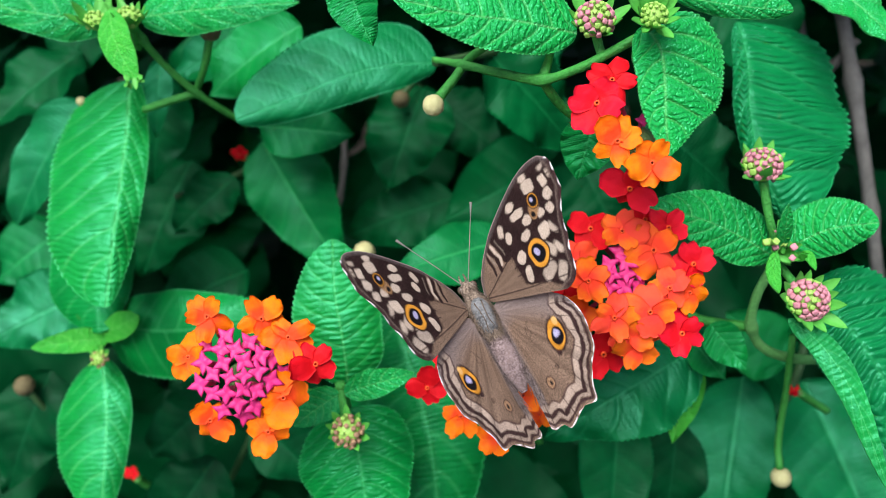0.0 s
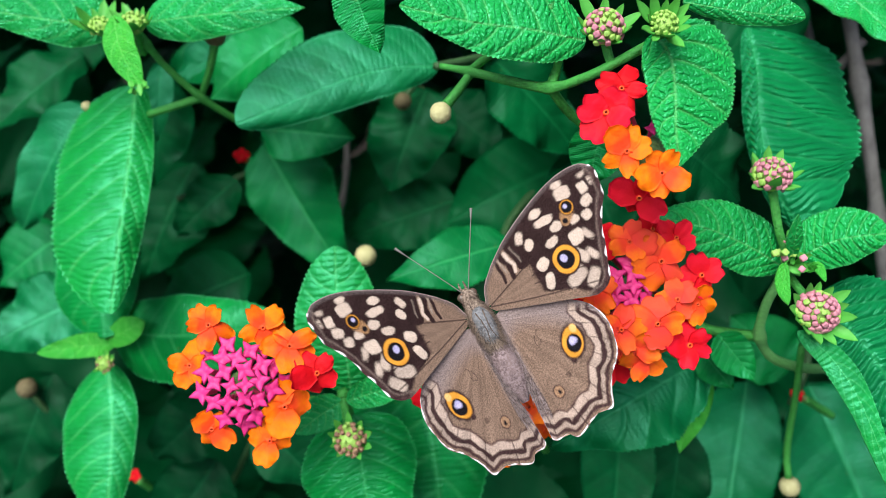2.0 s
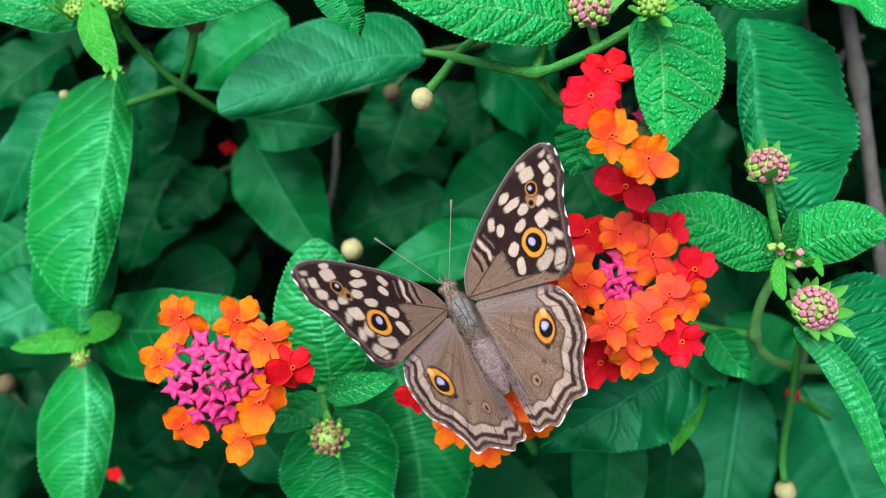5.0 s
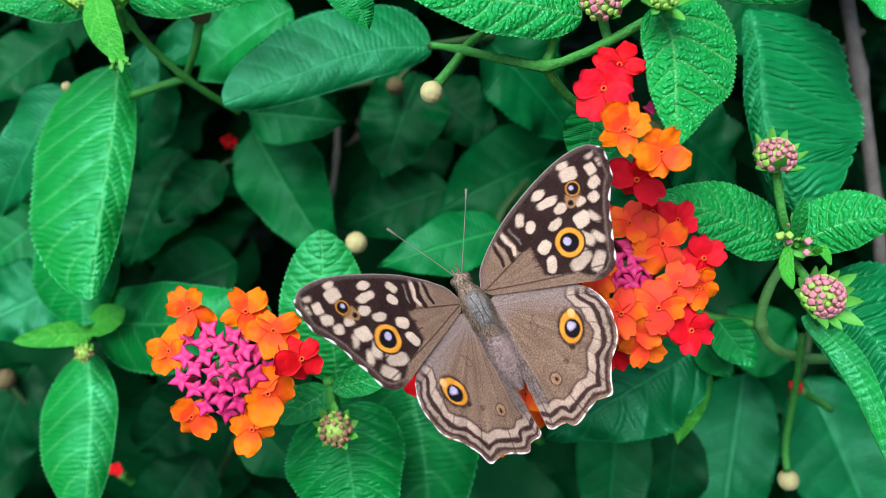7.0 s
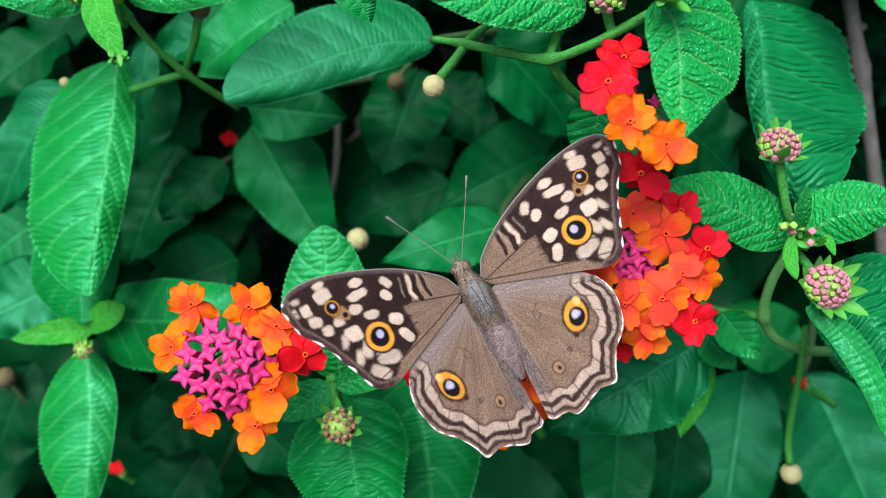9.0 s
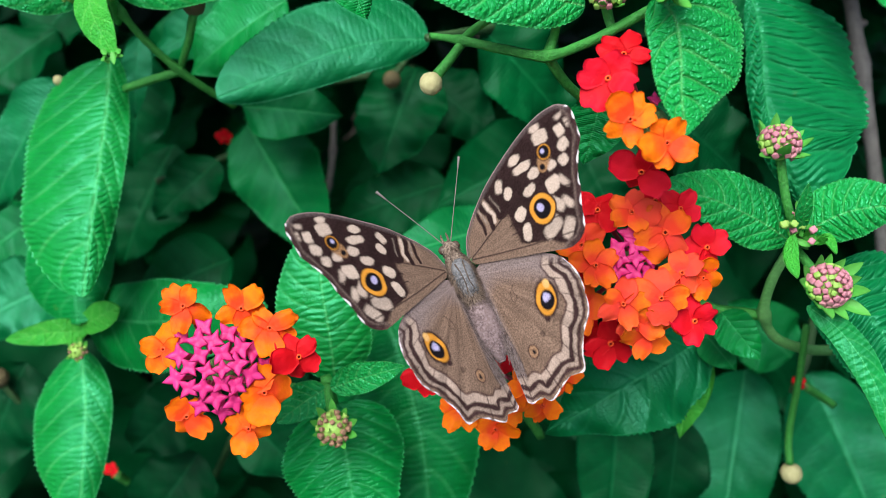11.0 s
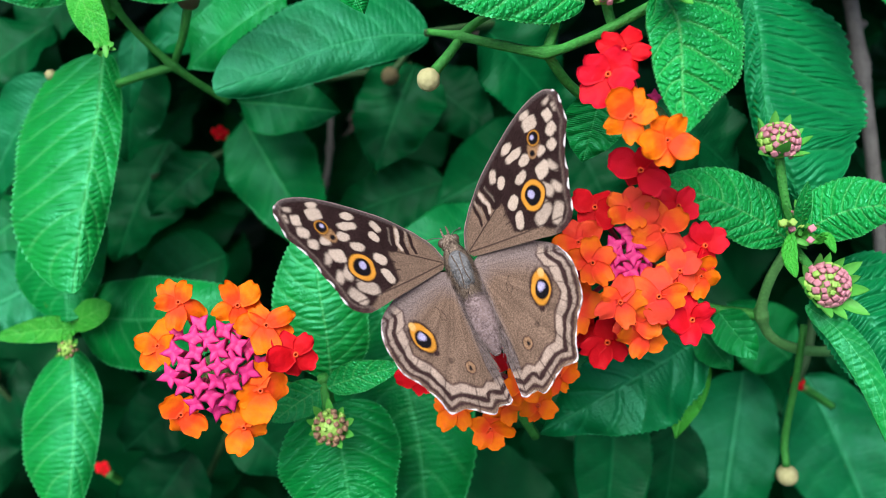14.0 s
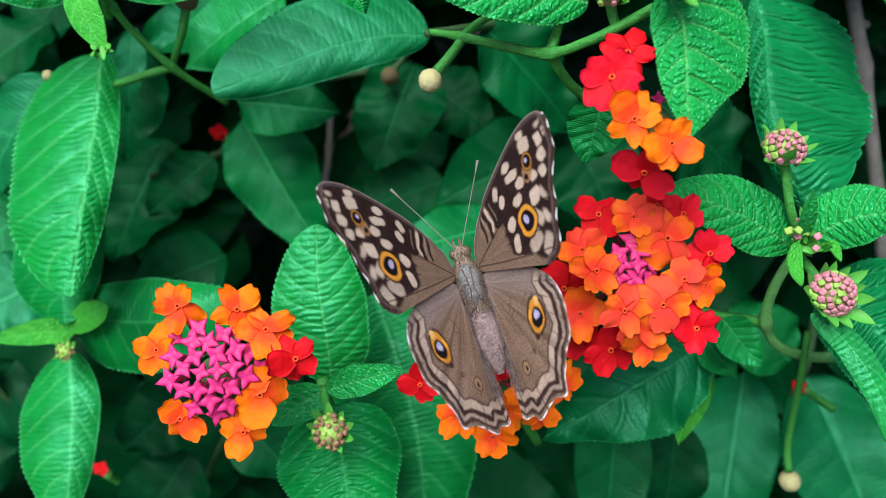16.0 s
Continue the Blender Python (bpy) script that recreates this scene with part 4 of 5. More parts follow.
# many leaves set back take the darkened greens, which stand for shade
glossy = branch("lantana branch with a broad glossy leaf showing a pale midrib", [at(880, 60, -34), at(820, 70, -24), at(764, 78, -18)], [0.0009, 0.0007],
       [(at(860, 62, -32), at(1020, 246, -42), span(150, -38), -14, 20, 8, LEAF_SHADED),
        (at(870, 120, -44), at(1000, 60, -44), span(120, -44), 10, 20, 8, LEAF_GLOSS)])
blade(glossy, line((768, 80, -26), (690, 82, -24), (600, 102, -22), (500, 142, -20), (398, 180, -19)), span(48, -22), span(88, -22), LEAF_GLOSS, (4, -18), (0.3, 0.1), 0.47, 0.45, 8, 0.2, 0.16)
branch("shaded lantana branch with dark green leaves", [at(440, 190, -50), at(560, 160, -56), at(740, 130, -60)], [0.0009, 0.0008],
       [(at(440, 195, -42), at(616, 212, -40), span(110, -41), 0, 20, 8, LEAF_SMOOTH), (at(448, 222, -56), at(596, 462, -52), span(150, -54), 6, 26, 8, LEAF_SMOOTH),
        (at(745, 130, -56), at(676, 318, -52), span(150, -54), 8, 22, 8, LEAF_SHADED), (at(760, 150, -64), at(885, 254, -62), span(120, -63), -6, 20, 8, LEAF_DEEP_SHADE),
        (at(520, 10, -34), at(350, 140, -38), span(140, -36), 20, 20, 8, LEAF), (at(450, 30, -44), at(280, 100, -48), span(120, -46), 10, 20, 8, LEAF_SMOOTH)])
branch("lantana branch with shade-darkened leaves behind the butterfly", [at(1000, 250, -60), at(900, 360, -48), at(880, 420, -40)], [0.0009, 0.0007],
       [(at(1005, 262, -56), at(778, 372, -52), span(170, -54), 14, 24, 8, LEAF_SHADED), (at(905, 402, -26), at(672, 470, -22), span(110, -24), 20, 22, 8, LEAF_SMOOTH),
        (at(800, 330, -60), at(600, 400, -62), span(120, -61), 10, 20, 8, LEAF_SHADED), (at(1010, 230, -48), at(1100, 420, -46), span(170, -47), 0, 20, 8, LEAF_DEEP_SHADE)])
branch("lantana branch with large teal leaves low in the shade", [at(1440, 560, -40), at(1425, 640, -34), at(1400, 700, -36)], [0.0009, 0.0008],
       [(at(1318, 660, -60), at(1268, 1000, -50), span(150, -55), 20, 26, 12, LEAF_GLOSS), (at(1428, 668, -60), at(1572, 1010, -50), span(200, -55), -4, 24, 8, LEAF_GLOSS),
        (at(1095, 690, -36), at(1070, 980, -34), span(130, -35), 0, 22, 8, LEAF_SHADED), (at(1200, 740, -42), at(1170, 950, -46), span(110, -44), 0, 22, 8, LEAF_DEEP_SHADE),
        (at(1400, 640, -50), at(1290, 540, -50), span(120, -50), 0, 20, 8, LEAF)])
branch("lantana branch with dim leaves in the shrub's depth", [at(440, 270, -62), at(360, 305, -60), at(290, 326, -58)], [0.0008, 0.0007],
       [(at(400, 290, -58), at(286, 392, -56), span(95, -57), 10, 20, 8, LEAF_SHADED), (at(320, 260, -66), at(230, 470, -64), span(170, -65), 6, 22, 8, LEAF_SHADED),
        (at(270, 100, -48), at(250, 300, -52), span(130, -50), 0, 20, 8, LEAF_SHADED), (at(420, 460, -54), at(240, 540, -48), span(130, -50), 12, 20, 8, LEAF_SHADED),
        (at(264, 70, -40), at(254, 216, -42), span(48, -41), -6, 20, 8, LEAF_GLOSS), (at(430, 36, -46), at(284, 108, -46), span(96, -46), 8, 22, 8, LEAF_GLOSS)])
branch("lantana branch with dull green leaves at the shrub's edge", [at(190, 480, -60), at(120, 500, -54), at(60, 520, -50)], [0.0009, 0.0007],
       [(at(150, 490, -48), at(-60, 590, -42), span(150, -45), 16, 24, 8, LEAF_GLOSS), (at(120, 60, -56), at(-50, 200, -52), span(120, -54), 14, 20, 8, LEAF_SHADED),
        (at(170, -10, -60), at(60, 120, -58), span(110, -59), 10, 20, 8, LEAF_SHADED), (at(90, 380, -58), at(-40, 480, -56), span(120, -57), 10, 20, 8, LEAF_SMOOTH)])
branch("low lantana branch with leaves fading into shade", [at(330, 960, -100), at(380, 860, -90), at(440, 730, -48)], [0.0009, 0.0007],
       [(at(440, 730, -46), at(560, 850, -44), span(120, -45), 10, 20, 8, LEAF_DEEP_SHADE), (at(360, 690, -60), at(240, 800, -60), span(120, -60), 0, 20, 8, LEAF_DEEP_SHADE),
        (at(360, 800, -64), at(250, 960, -62), span(140, -63), 0, 20, 8, LEAF_DEEP_SHADE), (at(60, 640, -60), at(-20, 860, -60), span(140, -60), 0, 20, 8, LEAF_DEEP_SHADE)])
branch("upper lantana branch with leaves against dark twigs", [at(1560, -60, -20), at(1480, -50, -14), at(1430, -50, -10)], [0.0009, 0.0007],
       [(at(1450, -92, -8), at(1615, 44, -2), span(100, -5), -10, 22, 8, LEAF_FRESH), (at(1300, -40, -34), at(1410, 110, -36), span(170, -35), 0, 22, 8, LEAF_SHADED)])
for spec in (((633, 427, -40), 17, [(600, 480, -52), (615, 455, -46), (630, 436, -41)], "round tan seed head in front of shaded leaves", SEED),
             ((702, 150, -50), 14, [(735, 100, -52), (722, 122, -51), (706, 142, -50)], "small brown seed head under a glossy leaf", SEED_DIM),
             ((12, 668, -56), 16, [(60, 720, -60), (40, 700, -58), (18, 674, -56)], "dim yellowish seed head in the shade", SEED_DIM),
             ((884, 826, -80), 13, [(930, 880, -84), (905, 850, -82), (888, 832, -80)], "dim yellowish seed head deep in the shrub", SEED_DIM)):
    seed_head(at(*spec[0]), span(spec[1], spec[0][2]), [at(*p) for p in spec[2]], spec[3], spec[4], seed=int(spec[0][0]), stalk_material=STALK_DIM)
for k, (a, b, near, r, mat) in enumerate(((408, 250, -66, 15, RED), (206, 830, -62, 15, RED), (1124, 880, -50, 30, RED), (1412, 682, -34, 14, RED))):
    lantana_flower("single red lantana floret glimpsed in the shade", at(a + 12, b + 8, near - 6), [at(a + 60, b + 40, near - 12), at(a + 30, b + 20, near - 9), at(a + 12, b + 8, near - 6)],
                [(a, b, near, r, mat)], 0, 30 + k)


def twig(points, radii, label):
    ob = thing("twig", points[0], label, "twig", "bare twigs")
    part("wood", tube(points, radii, ob["base"], 30, 9, 0.05, (0.35, 0.7)), TWIG, ob)


twig([at(1490, -60, -60), at(1512, 60, -58), at(1538, 240, -60), at(1556, 400, -64), at(1570, 560, -72)], [0.0016, 0.0015, 0.0014], "thick grey brown bare twig in the shade")
twig([at(1530, 50, -60), at(1492, 90, -62), at(1462, 150, -66), at(1440, 250, -74)], [0.0009, 0.0007], "thin grey side twig in the shade")
twig([at(1420, -20, -80), at(1450, 180, -84), at(1460, 380, -88)], [0.0010, 0.0010], "slender dark upright twig in the shade")
twig([at(600, 210, -84), at(596, 300, -82), at(580, 380, -86)], [0.0008, 0.0008], "thin reddish brown twig between leaves")


# woody stems carry the shrub up from the soil
for x, y, lean in ((-0.06, 0.16, 0.05), (0.05, 0.20, -0.04), (0.12, 0.12, -0.06)):
    foot, knee, top = (SLANT.inverted() @ Vector(p) for p in ((x, y, SOIL_LEVEL - 0.01), (x + lean, y - 0.01, SOIL_LEVEL + 0.09), (x - lean, y - 0.03, SOIL_LEVEL + 0.24)))
    twig([foot, knee, top], [0.0045, 0.0035, 0.0022], "woody grey brown stem rising from the soil")


# ---------------------------------------------------------------- the rest of the shrub, past counting
def shrub_mass():
    rng = random.Random(5)
    shapes = [leaf_mesh(1, 0.5, 24, 8, veins=7, detail=0, seed=v, upper=LEAF_DEEP_SHADE, lower=LEAF_BACK) for v in range(3)]
    data = []
    for me in shapes:
        co = np.empty(len(me.vertices) * 3, dtype=np.float32)
        me.vertices.foreach_get("co", co)
        half = len(co) // 6
        data.append((co.reshape(-1, 3)[:half], grid_faces(34, 15, 0, True)))
    verts, faces, info, count = [], [], [], 0
    # outer zones are mostly unseen leaves, added to keep skylight off the depth
    zones = [(260, (-0.13, 0.13), (-0.10, 0.12), (-0.170, -0.088)), (420, (-0.20, 0.20), (0.075, 0.20), (-0.13, -0.02)),
             (120, (-0.26, -0.105), (-0.14, 0.14), (-0.16, -0.03)), (120, (0.105, 0.26), (-0.14, 0.14), (-0.16, -0.03)), (110, (-0.16, 0.16), (-0.26, -0.10), (-0.16, -0.03)),
             (520, (-0.32, 0.32), (-0.25, 0.28), (-0.34, -0.16))]
    for n, us, vs, ws in zones:
        for _ in range(n):
            p = Vector((rng.uniform(*us), rng.uniform(*vs), rng.uniform(*ws)))
            size = rng.uniform(0.035, 0.06) * (1.5 if ws[0] < -0.3 else 1)
            up = Vector((rng.uniform(-0.6, 0.6), 0.6 + rng.uniform(-0.5, 0.5), 0.8))
            m = frame_of(up, (rng.uniform(-1, 1), rng.uniform(-1, 1), rng.uniform(-0.4, 0.2))).to_3x3()
            co, fc = data[rng.randrange(3)]
            pts = co * size @ np.array(m).T + np.array(p)
            verts.append(pts)
            faces += [tuple(i + count for i in f) for f in fc]
            count += len(co)
    me = built("leaves", np.vstack(verts), faces)
    paint(me, "blade", np.zeros((count, 3)))
    # the darkest green paints the depth's shade onto every leaf
    me.materials.append(LEAF_DEEP_SHADE)
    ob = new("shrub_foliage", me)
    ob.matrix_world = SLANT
    tagged(ob, "dense foliage filling the shrub, its green darkened for shade", "foliage", kind="stuff")


shrub_mass()


# ---------------------------------------------------------------- the butterfly: x right, y ahead, z up from its back, in mm
HINGE = 1.2
TAN, DARK, CREAM = np.array((0.182, 0.122, 0.090)), np.array((0.024, 0.013, 0.013)), np.array((0.495, 0.395, 0.328))
AMBER, BLACK, PEARL, GREY = np.array((0.60, 0.26, 0.035)), np.array((0.008, 0.007, 0.009)), np.array((0.40, 0.37, 0.58)), np.array((0.195, 0.155, 0.152))

FORE_EDGE = [(0.4, 3.9), (1.6, 5.9), (4.6, 8.0), (7.6, 9.5), (11.4, 10.9), (15.5, 11.95), (18.8, 12.3), (21.4, 11.9), (22.7, 10.9)]
FORE_RIM = [(22.7, 10.9), (23.0, 9.9), (22.8, 8.6), (22.4, 7.0), (21.4, 5.9), (20.6, 4.6), (19.7, 2.9), (18.9, 1.1), (18.2, -0.6), (17.4, -2.0), (16.2, -2.8), (14.7, -3.0)]
FORE_BACK = [(14.7, -3.0), (12.0, -1.9), (7.0, 0.0), (1.0, 2.3)]
HIND_EDGE = [(0.5, 1.8), (3.4, 2.2), (6.7, 1.1), (9.8, -0.6), (12.0, -2.2), (13.1, -3.3)]
HIND_RIM = [(13.1, -3.3), (13.7, -4.9), (13.9, -6.6), (13.7, -8.3), (12.7, -10.2), (11.0, -12.0), (9.7, -13.7), (8.7, -15.5), (7.1, -15.5), (5.2, -15.9), (2.7, -16.9), (1.4, -16.1), (-0.3, -16.1), (-1.1, -15.4)]
HIND_BACK = [(-1.1, -15.4), (-0.9, -13.0), (-0.4, -8.5), (-0.3, -3.5), (-0.1, 0.6)]
# cream spots of the fore wing: place, half sizes, turn
FORE_SPOTS = [(17.7, 11.25, 0.85, 0.55, -15), (17.85, 9.95, 1.25, 0.95, -10), (13.25, 9.85, 1.10, 0.66, 0), (13.8, 8.42, 1.62, 0.62, -6), (14.9, 6.92, 0.92, 0.72, 10),
              (20.5, 9.1, 0.72, 0.85, 0), (20.05, 7.5, 1.05, 0.78, 20), (19.1, 6.05, 0.80, 0.72, 10), (17.5, 6.4, 0.80, 0.60, 10), (16.5, 4.45, 1.12, 1.08, 0),
              (13.3, 5.6, 1.20, 0.66, 10), (10.7, 3.95, 1.02, 0.86, 20), (10.4, 1.6, 0.80, 1.20, -30), (9.55, 8.4, 0.66, 0.95, -30), (10.35, 6.95, 0.95, 0.80, 40)]
FORE_BLOCKS = [(15.9, 2.2, 1.30, 0.70, -62), (13.9, 0.3, 1.75, 1.05, 20), (17.3, 1.65, 1.10, 0.52, -62),
               (15.75, -0.85, 1.45, 0.85, 40), (18.0, 4.0, 1.0, 0.50, -62), (21.2, 10.5, 0.6, 0.40, 0), (21.8, 9.3, 0.35, 0.55, 0)]
FORE_VEINS = [((1.0, 3.0), (8.9, 0.4), (17.6, -2.0)), ((8.3, 2.4), (13.0, 1.6), (18.6, -0.2)), ((8.6, 3.4), (14.2, 4.4), (19.9, 2.6)), ((9.2, 4.6), (15.0, 6.0), (21.2, 5.2)),
              ((10.0, 5.8), (16.0, 7.6), (22.4, 7.4)), ((10.4, 7.2), (17.0, 9.4), (22.9, 9.2)), ((1.0, 3.2), (6.0, 4.4), (10.0, 5.4))]


def ellipse(x, y, cx, cy, rx, ry, turn, soft=0.16, boxy=2.0):
    c, s = math.cos(radians(turn)), math.sin(radians(turn))
    u, v = (x - cx) * c + (y - cy) * s, -(x - cx) * s + (y - cy) * c
    d = (np.abs(u / rx) ** boxy + np.abs(v / ry) ** boxy) ** (1 / boxy)
    return np.clip(0.5 + (1 - d) * min(rx, ry) / soft, 0, 1)[:, None]


def line_distance(x, y, pts, n=60):
    c = spline(pts, n)
    d = np.full(len(x), 1e9)
    for (ax, ay), (bx, by) in zip(c[:-1], c[1:]):
        ux, uy = bx - ax, by - ay
        k = np.clip(((x - ax) * ux + (y - ay) * uy) / (ux * ux + uy * uy + 1e-12), 0, 1)
        d = np.minimum(d, np.hypot(x - ax - k * ux, y - ay - k * uy))
    return d


def stroke(x, y, pts, half, soft=0.14):
    return np.clip(0.5 + (half - line_distance(x, y, pts, 14)) / soft, 0, 1)[:, None]


def lay(base, mask, colour):
    return base * (1 - mask) + colour * mask


def ripple(x, y, f, seed):
    r = np.random.RandomState(seed)
    out = np.zeros_like(x)
    for k in range(6):
        a, p = r.uniform(0, 6.28, 2)
        q = f * r.uniform(0.6, 1.7)
        out += np.sin(q * (x * math.cos(a) + y * math.sin(a)) + p)
    return out / 6


def ocellus(col, x, y, cx, cy, ring, pupil, glint, turn=0, tall=1.0):
    col = lay(col, ellipse(x, y, cx, cy, ring * 1.14, ring * tall * 1.14, turn), DARK)
    col = lay(col, ellipse(x, y, cx, cy, ring, ring * tall, turn), AMBER)
    col = lay(col, ellipse(x, y, cx, cy, pupil, pupil * (1 + (tall - 1) * 0.6), turn), BLACK)
    return lay(col, ellipse(x, y, cx - 0.15 * pupil, cy + 0.22 * pupil, glint, glint, turn), PEARL)


def jitter(x0, y0, seed):
    """Ragged scale edges: two sizes of wander."""
    return (x0 + 0.13 * ripple(x0, y0, 4, seed) + 0.07 * ripple(x0, y0, 13, seed + 40), y0 + 0.13 * ripple(x0, y0, 4, seed + 1) + 0.07 * ripple(x0, y0, 13, seed + 41))


def fore_pigment(x0, y0):
    x, y = jitter(x0, y0, 1)
    col = np.tile(DARK, (len(x), 1)) * (1.1 + 0.3 * ripple(x, y, 2.0, 3))[:, None]
    limit = np.interp(y, [-4, -2.9, -0.6, 0.35, 0.9, 2.8, 4.4, 5.6, 6.2, 7.2, 8.4, 12], [16.6, 15.2, 12.4, 10.0, 8.9, 8.9, 9.0, 8.4, 5.0, 4.9, 4.8, 6.0])
    tan = np.clip(0.5 + (limit - x) / 0.55, 0, 1)[:, None]
    fan = np.arctan2(y - 3.15, x - 0.5)
    brown = TAN * (0.97 + 0.12 * ripple(x, y, 1.2, 4) + 0.12 * ripple(fan * 30, 0.25 * x, 2.2, 6))[:, None]
    col = lay(col, tan, brown)
    cell = ellipse(x, y, 6.2, 6.4, 2.5, 1.75, 27, 0.4, 3.0)
    col = lay(col, cell * 0.95, TAN * 1.15)
    for pts, half in ((((7.75, 9.1), (7.85, 8.2), (8.25, 7.0), (8.25, 5.6)), 0.88), (((7.1, 8.7), (7.2, 7.9), (7.6, 6.8), (7.95, 5.4)), 0.33),
                      (((5.8, 8.3), (5.9, 7.6), (6.25, 6.4), (6.2, 4.75)), 0.38), (((4.75, 7.6), (4.8, 6.9), (4.85, 5.9), (4.75, 4.6)), 0.25)):
        col = lay(col, stroke(x, y, pts, half), DARK)
    for pts, half, pale in ((((6.5, 7.9), (6.65, 7.1), (7.0, 6.1), (6.85, 5.1)), 0.27, 1.0), (((5.3, 7.7), (5.4, 6.8), (5.55, 5.6)), 0.12, 0.55), (((7.65, 8.3), (7.8, 7.4), (8.2, 6.4), (8.25, 5.9)), 0.10, 0.42)):
        col = lay(col, stroke(x, y, pts, half, 0.2), CREAM * pale)
    for cx, cy, rx, ry, turn in FORE_BLOCKS:
        col = lay(col, ellipse(x, y, cx, cy, 0.88 * rx, 0.84 * ry, turn, 0.26, 3.4) * 0.92, CREAM * 0.92)
    for pts in FORE_VEINS:
        col = lay(col, stroke(x0, y0, pts, 0.09, 0.12) * 0.8, DARK * 1.2)
    for k, (cx, cy, rx, ry, turn) in enumerate(FORE_SPOTS):
        col = lay(col, ellipse(x, y, cx, cy, 0.86 * rx, 0.86 * ry, turn, 0.14, (2.6, 4.0, 2.0, 3.2)[k % 4]), CREAM * (1.0, 0.96, 1.03)[k % 3])
    rim = line_distance(x0, y0, FORE_RIM)
    shade = np.clip((1.05 - rim) / 0.25, 0, 1)[:, None]
    col = lay(col, shade * 0.8, DARK * 2.2 * (1 + 0.4 * ripple(x, y, 6, 8))[:, None])
    pale = np.exp(-((rim - 0.75 + 0.12 * ripple(x, y, 3, 9)) / 0.15) ** 2)[:, None]
    col = lay(col, pale * 0.35, CREAM * 0.5)
    col = ocellus(col, x0, y0, 13.75, 2.82, 1.80, 1.22, 0.50, 0, 1.0)
    col = lay(col, ellipse(x, y, 17.0, 7.5, 1.35, 0.85, 45, 0.3) * 0.85, TAN * 0.9 + AMBER * 0.25)
    col = ocellus(col, x0, y0, 17.45, 8.2, 0.90, 0.78, 0.28)
    col = lay(col, ellipse(x0, y0, 16.35, 6.85, 0.62, 0.62, 0, 0.2), TAN * 0.8 + AMBER * 0.25)
    col = lay(col, ellipse(x0, y0, 16.35, 6.85, 0.36, 0.36, 0), BLACK)
    costa = line_distance(x0, y0, FORE_EDGE)
    col = lay(col, np.clip((0.75 - costa) / 0.5, 0, 1)[:, None] * 0.75, GREY * 0.55)
    col = lay(col, np.clip((0.16 - costa) / 0.08, 0, 1)[:, None] * 0.8, GREY * 1.5)
    fringe = np.clip((0.10 + 0.16 * np.sin(2.1 * (x0 * 0.6 - y0 * 1.7)) - rim) / 0.08, 0, 1)[:, None]
    return lay(col, fringe, np.array((0.80, 0.76, 0.80)))


def hind_pigment(x0, y0):
    x, y = jitter(x0, y0, 11)
    fan = np.arctan2(y - 1.0, x - 0.5)
    col = TAN * (1.0 + 0.14 * ripple(x, y, 1.0, 13) + 0.14 * ripple(fan * 30, 0.25 * y, 2.2, 17))[:, None]
    front = line_distance(x0, y0, HIND_EDGE)
    col = lay(col, np.clip((4.2 - front) / 2.4, 0, 1)[:, None] * 0.85, GREY * (1.1 + 0.15 * ripple(fan * 30, 0.2 * y, 2.0, 18))[:, None])
    inner = line_distance(x0, y0, HIND_BACK)
    col = lay(col, np.clip((1.9 - inner) / 1.5, 0, 1)[:, None] * 0.75, np.array((0.33, 0.255, 0.24)) * (1 + 0.3 * ripple(fan * 60, 0.2 * y, 2.0, 19))[:, None])
    # painted shadow in the valley between abdomen and wing
    col = lay(col, np.clip((1.1 - inner) / 0.5, 0, 1)[:, None] * np.clip((y0 + 9) / 2, 0, 1)[:, None] * 0.7, DARK * 2.4)
    rim = line_distance(x0, y0, HIND_RIM)
    ang = np.arctan2(y0 - 1.0, x0 - 0.5)
    scallop = np.abs(np.sin((ang + radians(21)) * 11.4))
    band = rim + 0.40 * (scallop - 0.6) * np.clip(rim / 1.2, 0, 1) + 0.20 * ripple(x, y, 4, 15)
    block = CREAM * np.array((0.78, 0.75, 0.75)) * (1 + 0.12 * ripple(x, y, 1.5, 25))[:, None]
    for centre, half, colour, strength in ((3.1, 0.17, DARK * 2.4, 0.75), (2.45, 0.50, block, 0.97), (1.70, 0.32, DARK * 1.7, 1.0), (1.12, 0.27, block * 0.80, 0.95), (0.60, 0.20, DARK * 2.0, 1.0)):
        mask = np.clip(0.5 + (half - np.abs(band - centre)) / 0.24, 0, 1)[:, None] * strength
        fade = np.clip((front - 0.15) / 0.9, 0, 1)[:, None] if centre > 1 else 1
        col = lay(col, mask * fade, colour)
    for k in range(10):
        a = radians(-21 - k * 7.9)
        end = (0.5 + 18 * math.cos(a), 1 + 18 * math.sin(a))
        col = lay(col, stroke(x0, y0, ((0.5, 1.0), (0.5 + 9 * math.cos(a), 1 + 9 * math.sin(a)), end), 0.05, 0.12) * np.clip((3.4 - rim) / 0.4, 0.22, 1)[:, None] * 0.85, DARK * 1.6)
    col = lay(col, ellipse(x, y, 8.45, -6.25, 1.72, 2.35, -28, 0.3), DARK * 1.3)
    col = lay(col, ellipse(x0, y0, 8.45, -6.25, 1.42, 2.0, -28, 0.2), AMBER)
    col = lay(col, ellipse(x0, y0, 9.45, -4.75, 0.48, 0.55, 0, 0.2), AMBER * np.array((1.1, 1.5, 4)))
    col = lay(col, ellipse(x0, y0, 8.55, -6.45, 1.02, 1.22, -28, 0.18), BLACK)
    col = lay(col, ellipse(x, y, 8.6, -6.1, 0.58, 0.52, 0, 0.25), PEARL)
    col = lay(col, ellipse(x, y, 7.3, -8.35, 0.36, 0.42, 0, 0.2), DARK * 1.4)
    col = lay(col, ellipse(x0, y0, 3.4, -10.85, 0.82, 0.9, 0), DARK * 1.6)
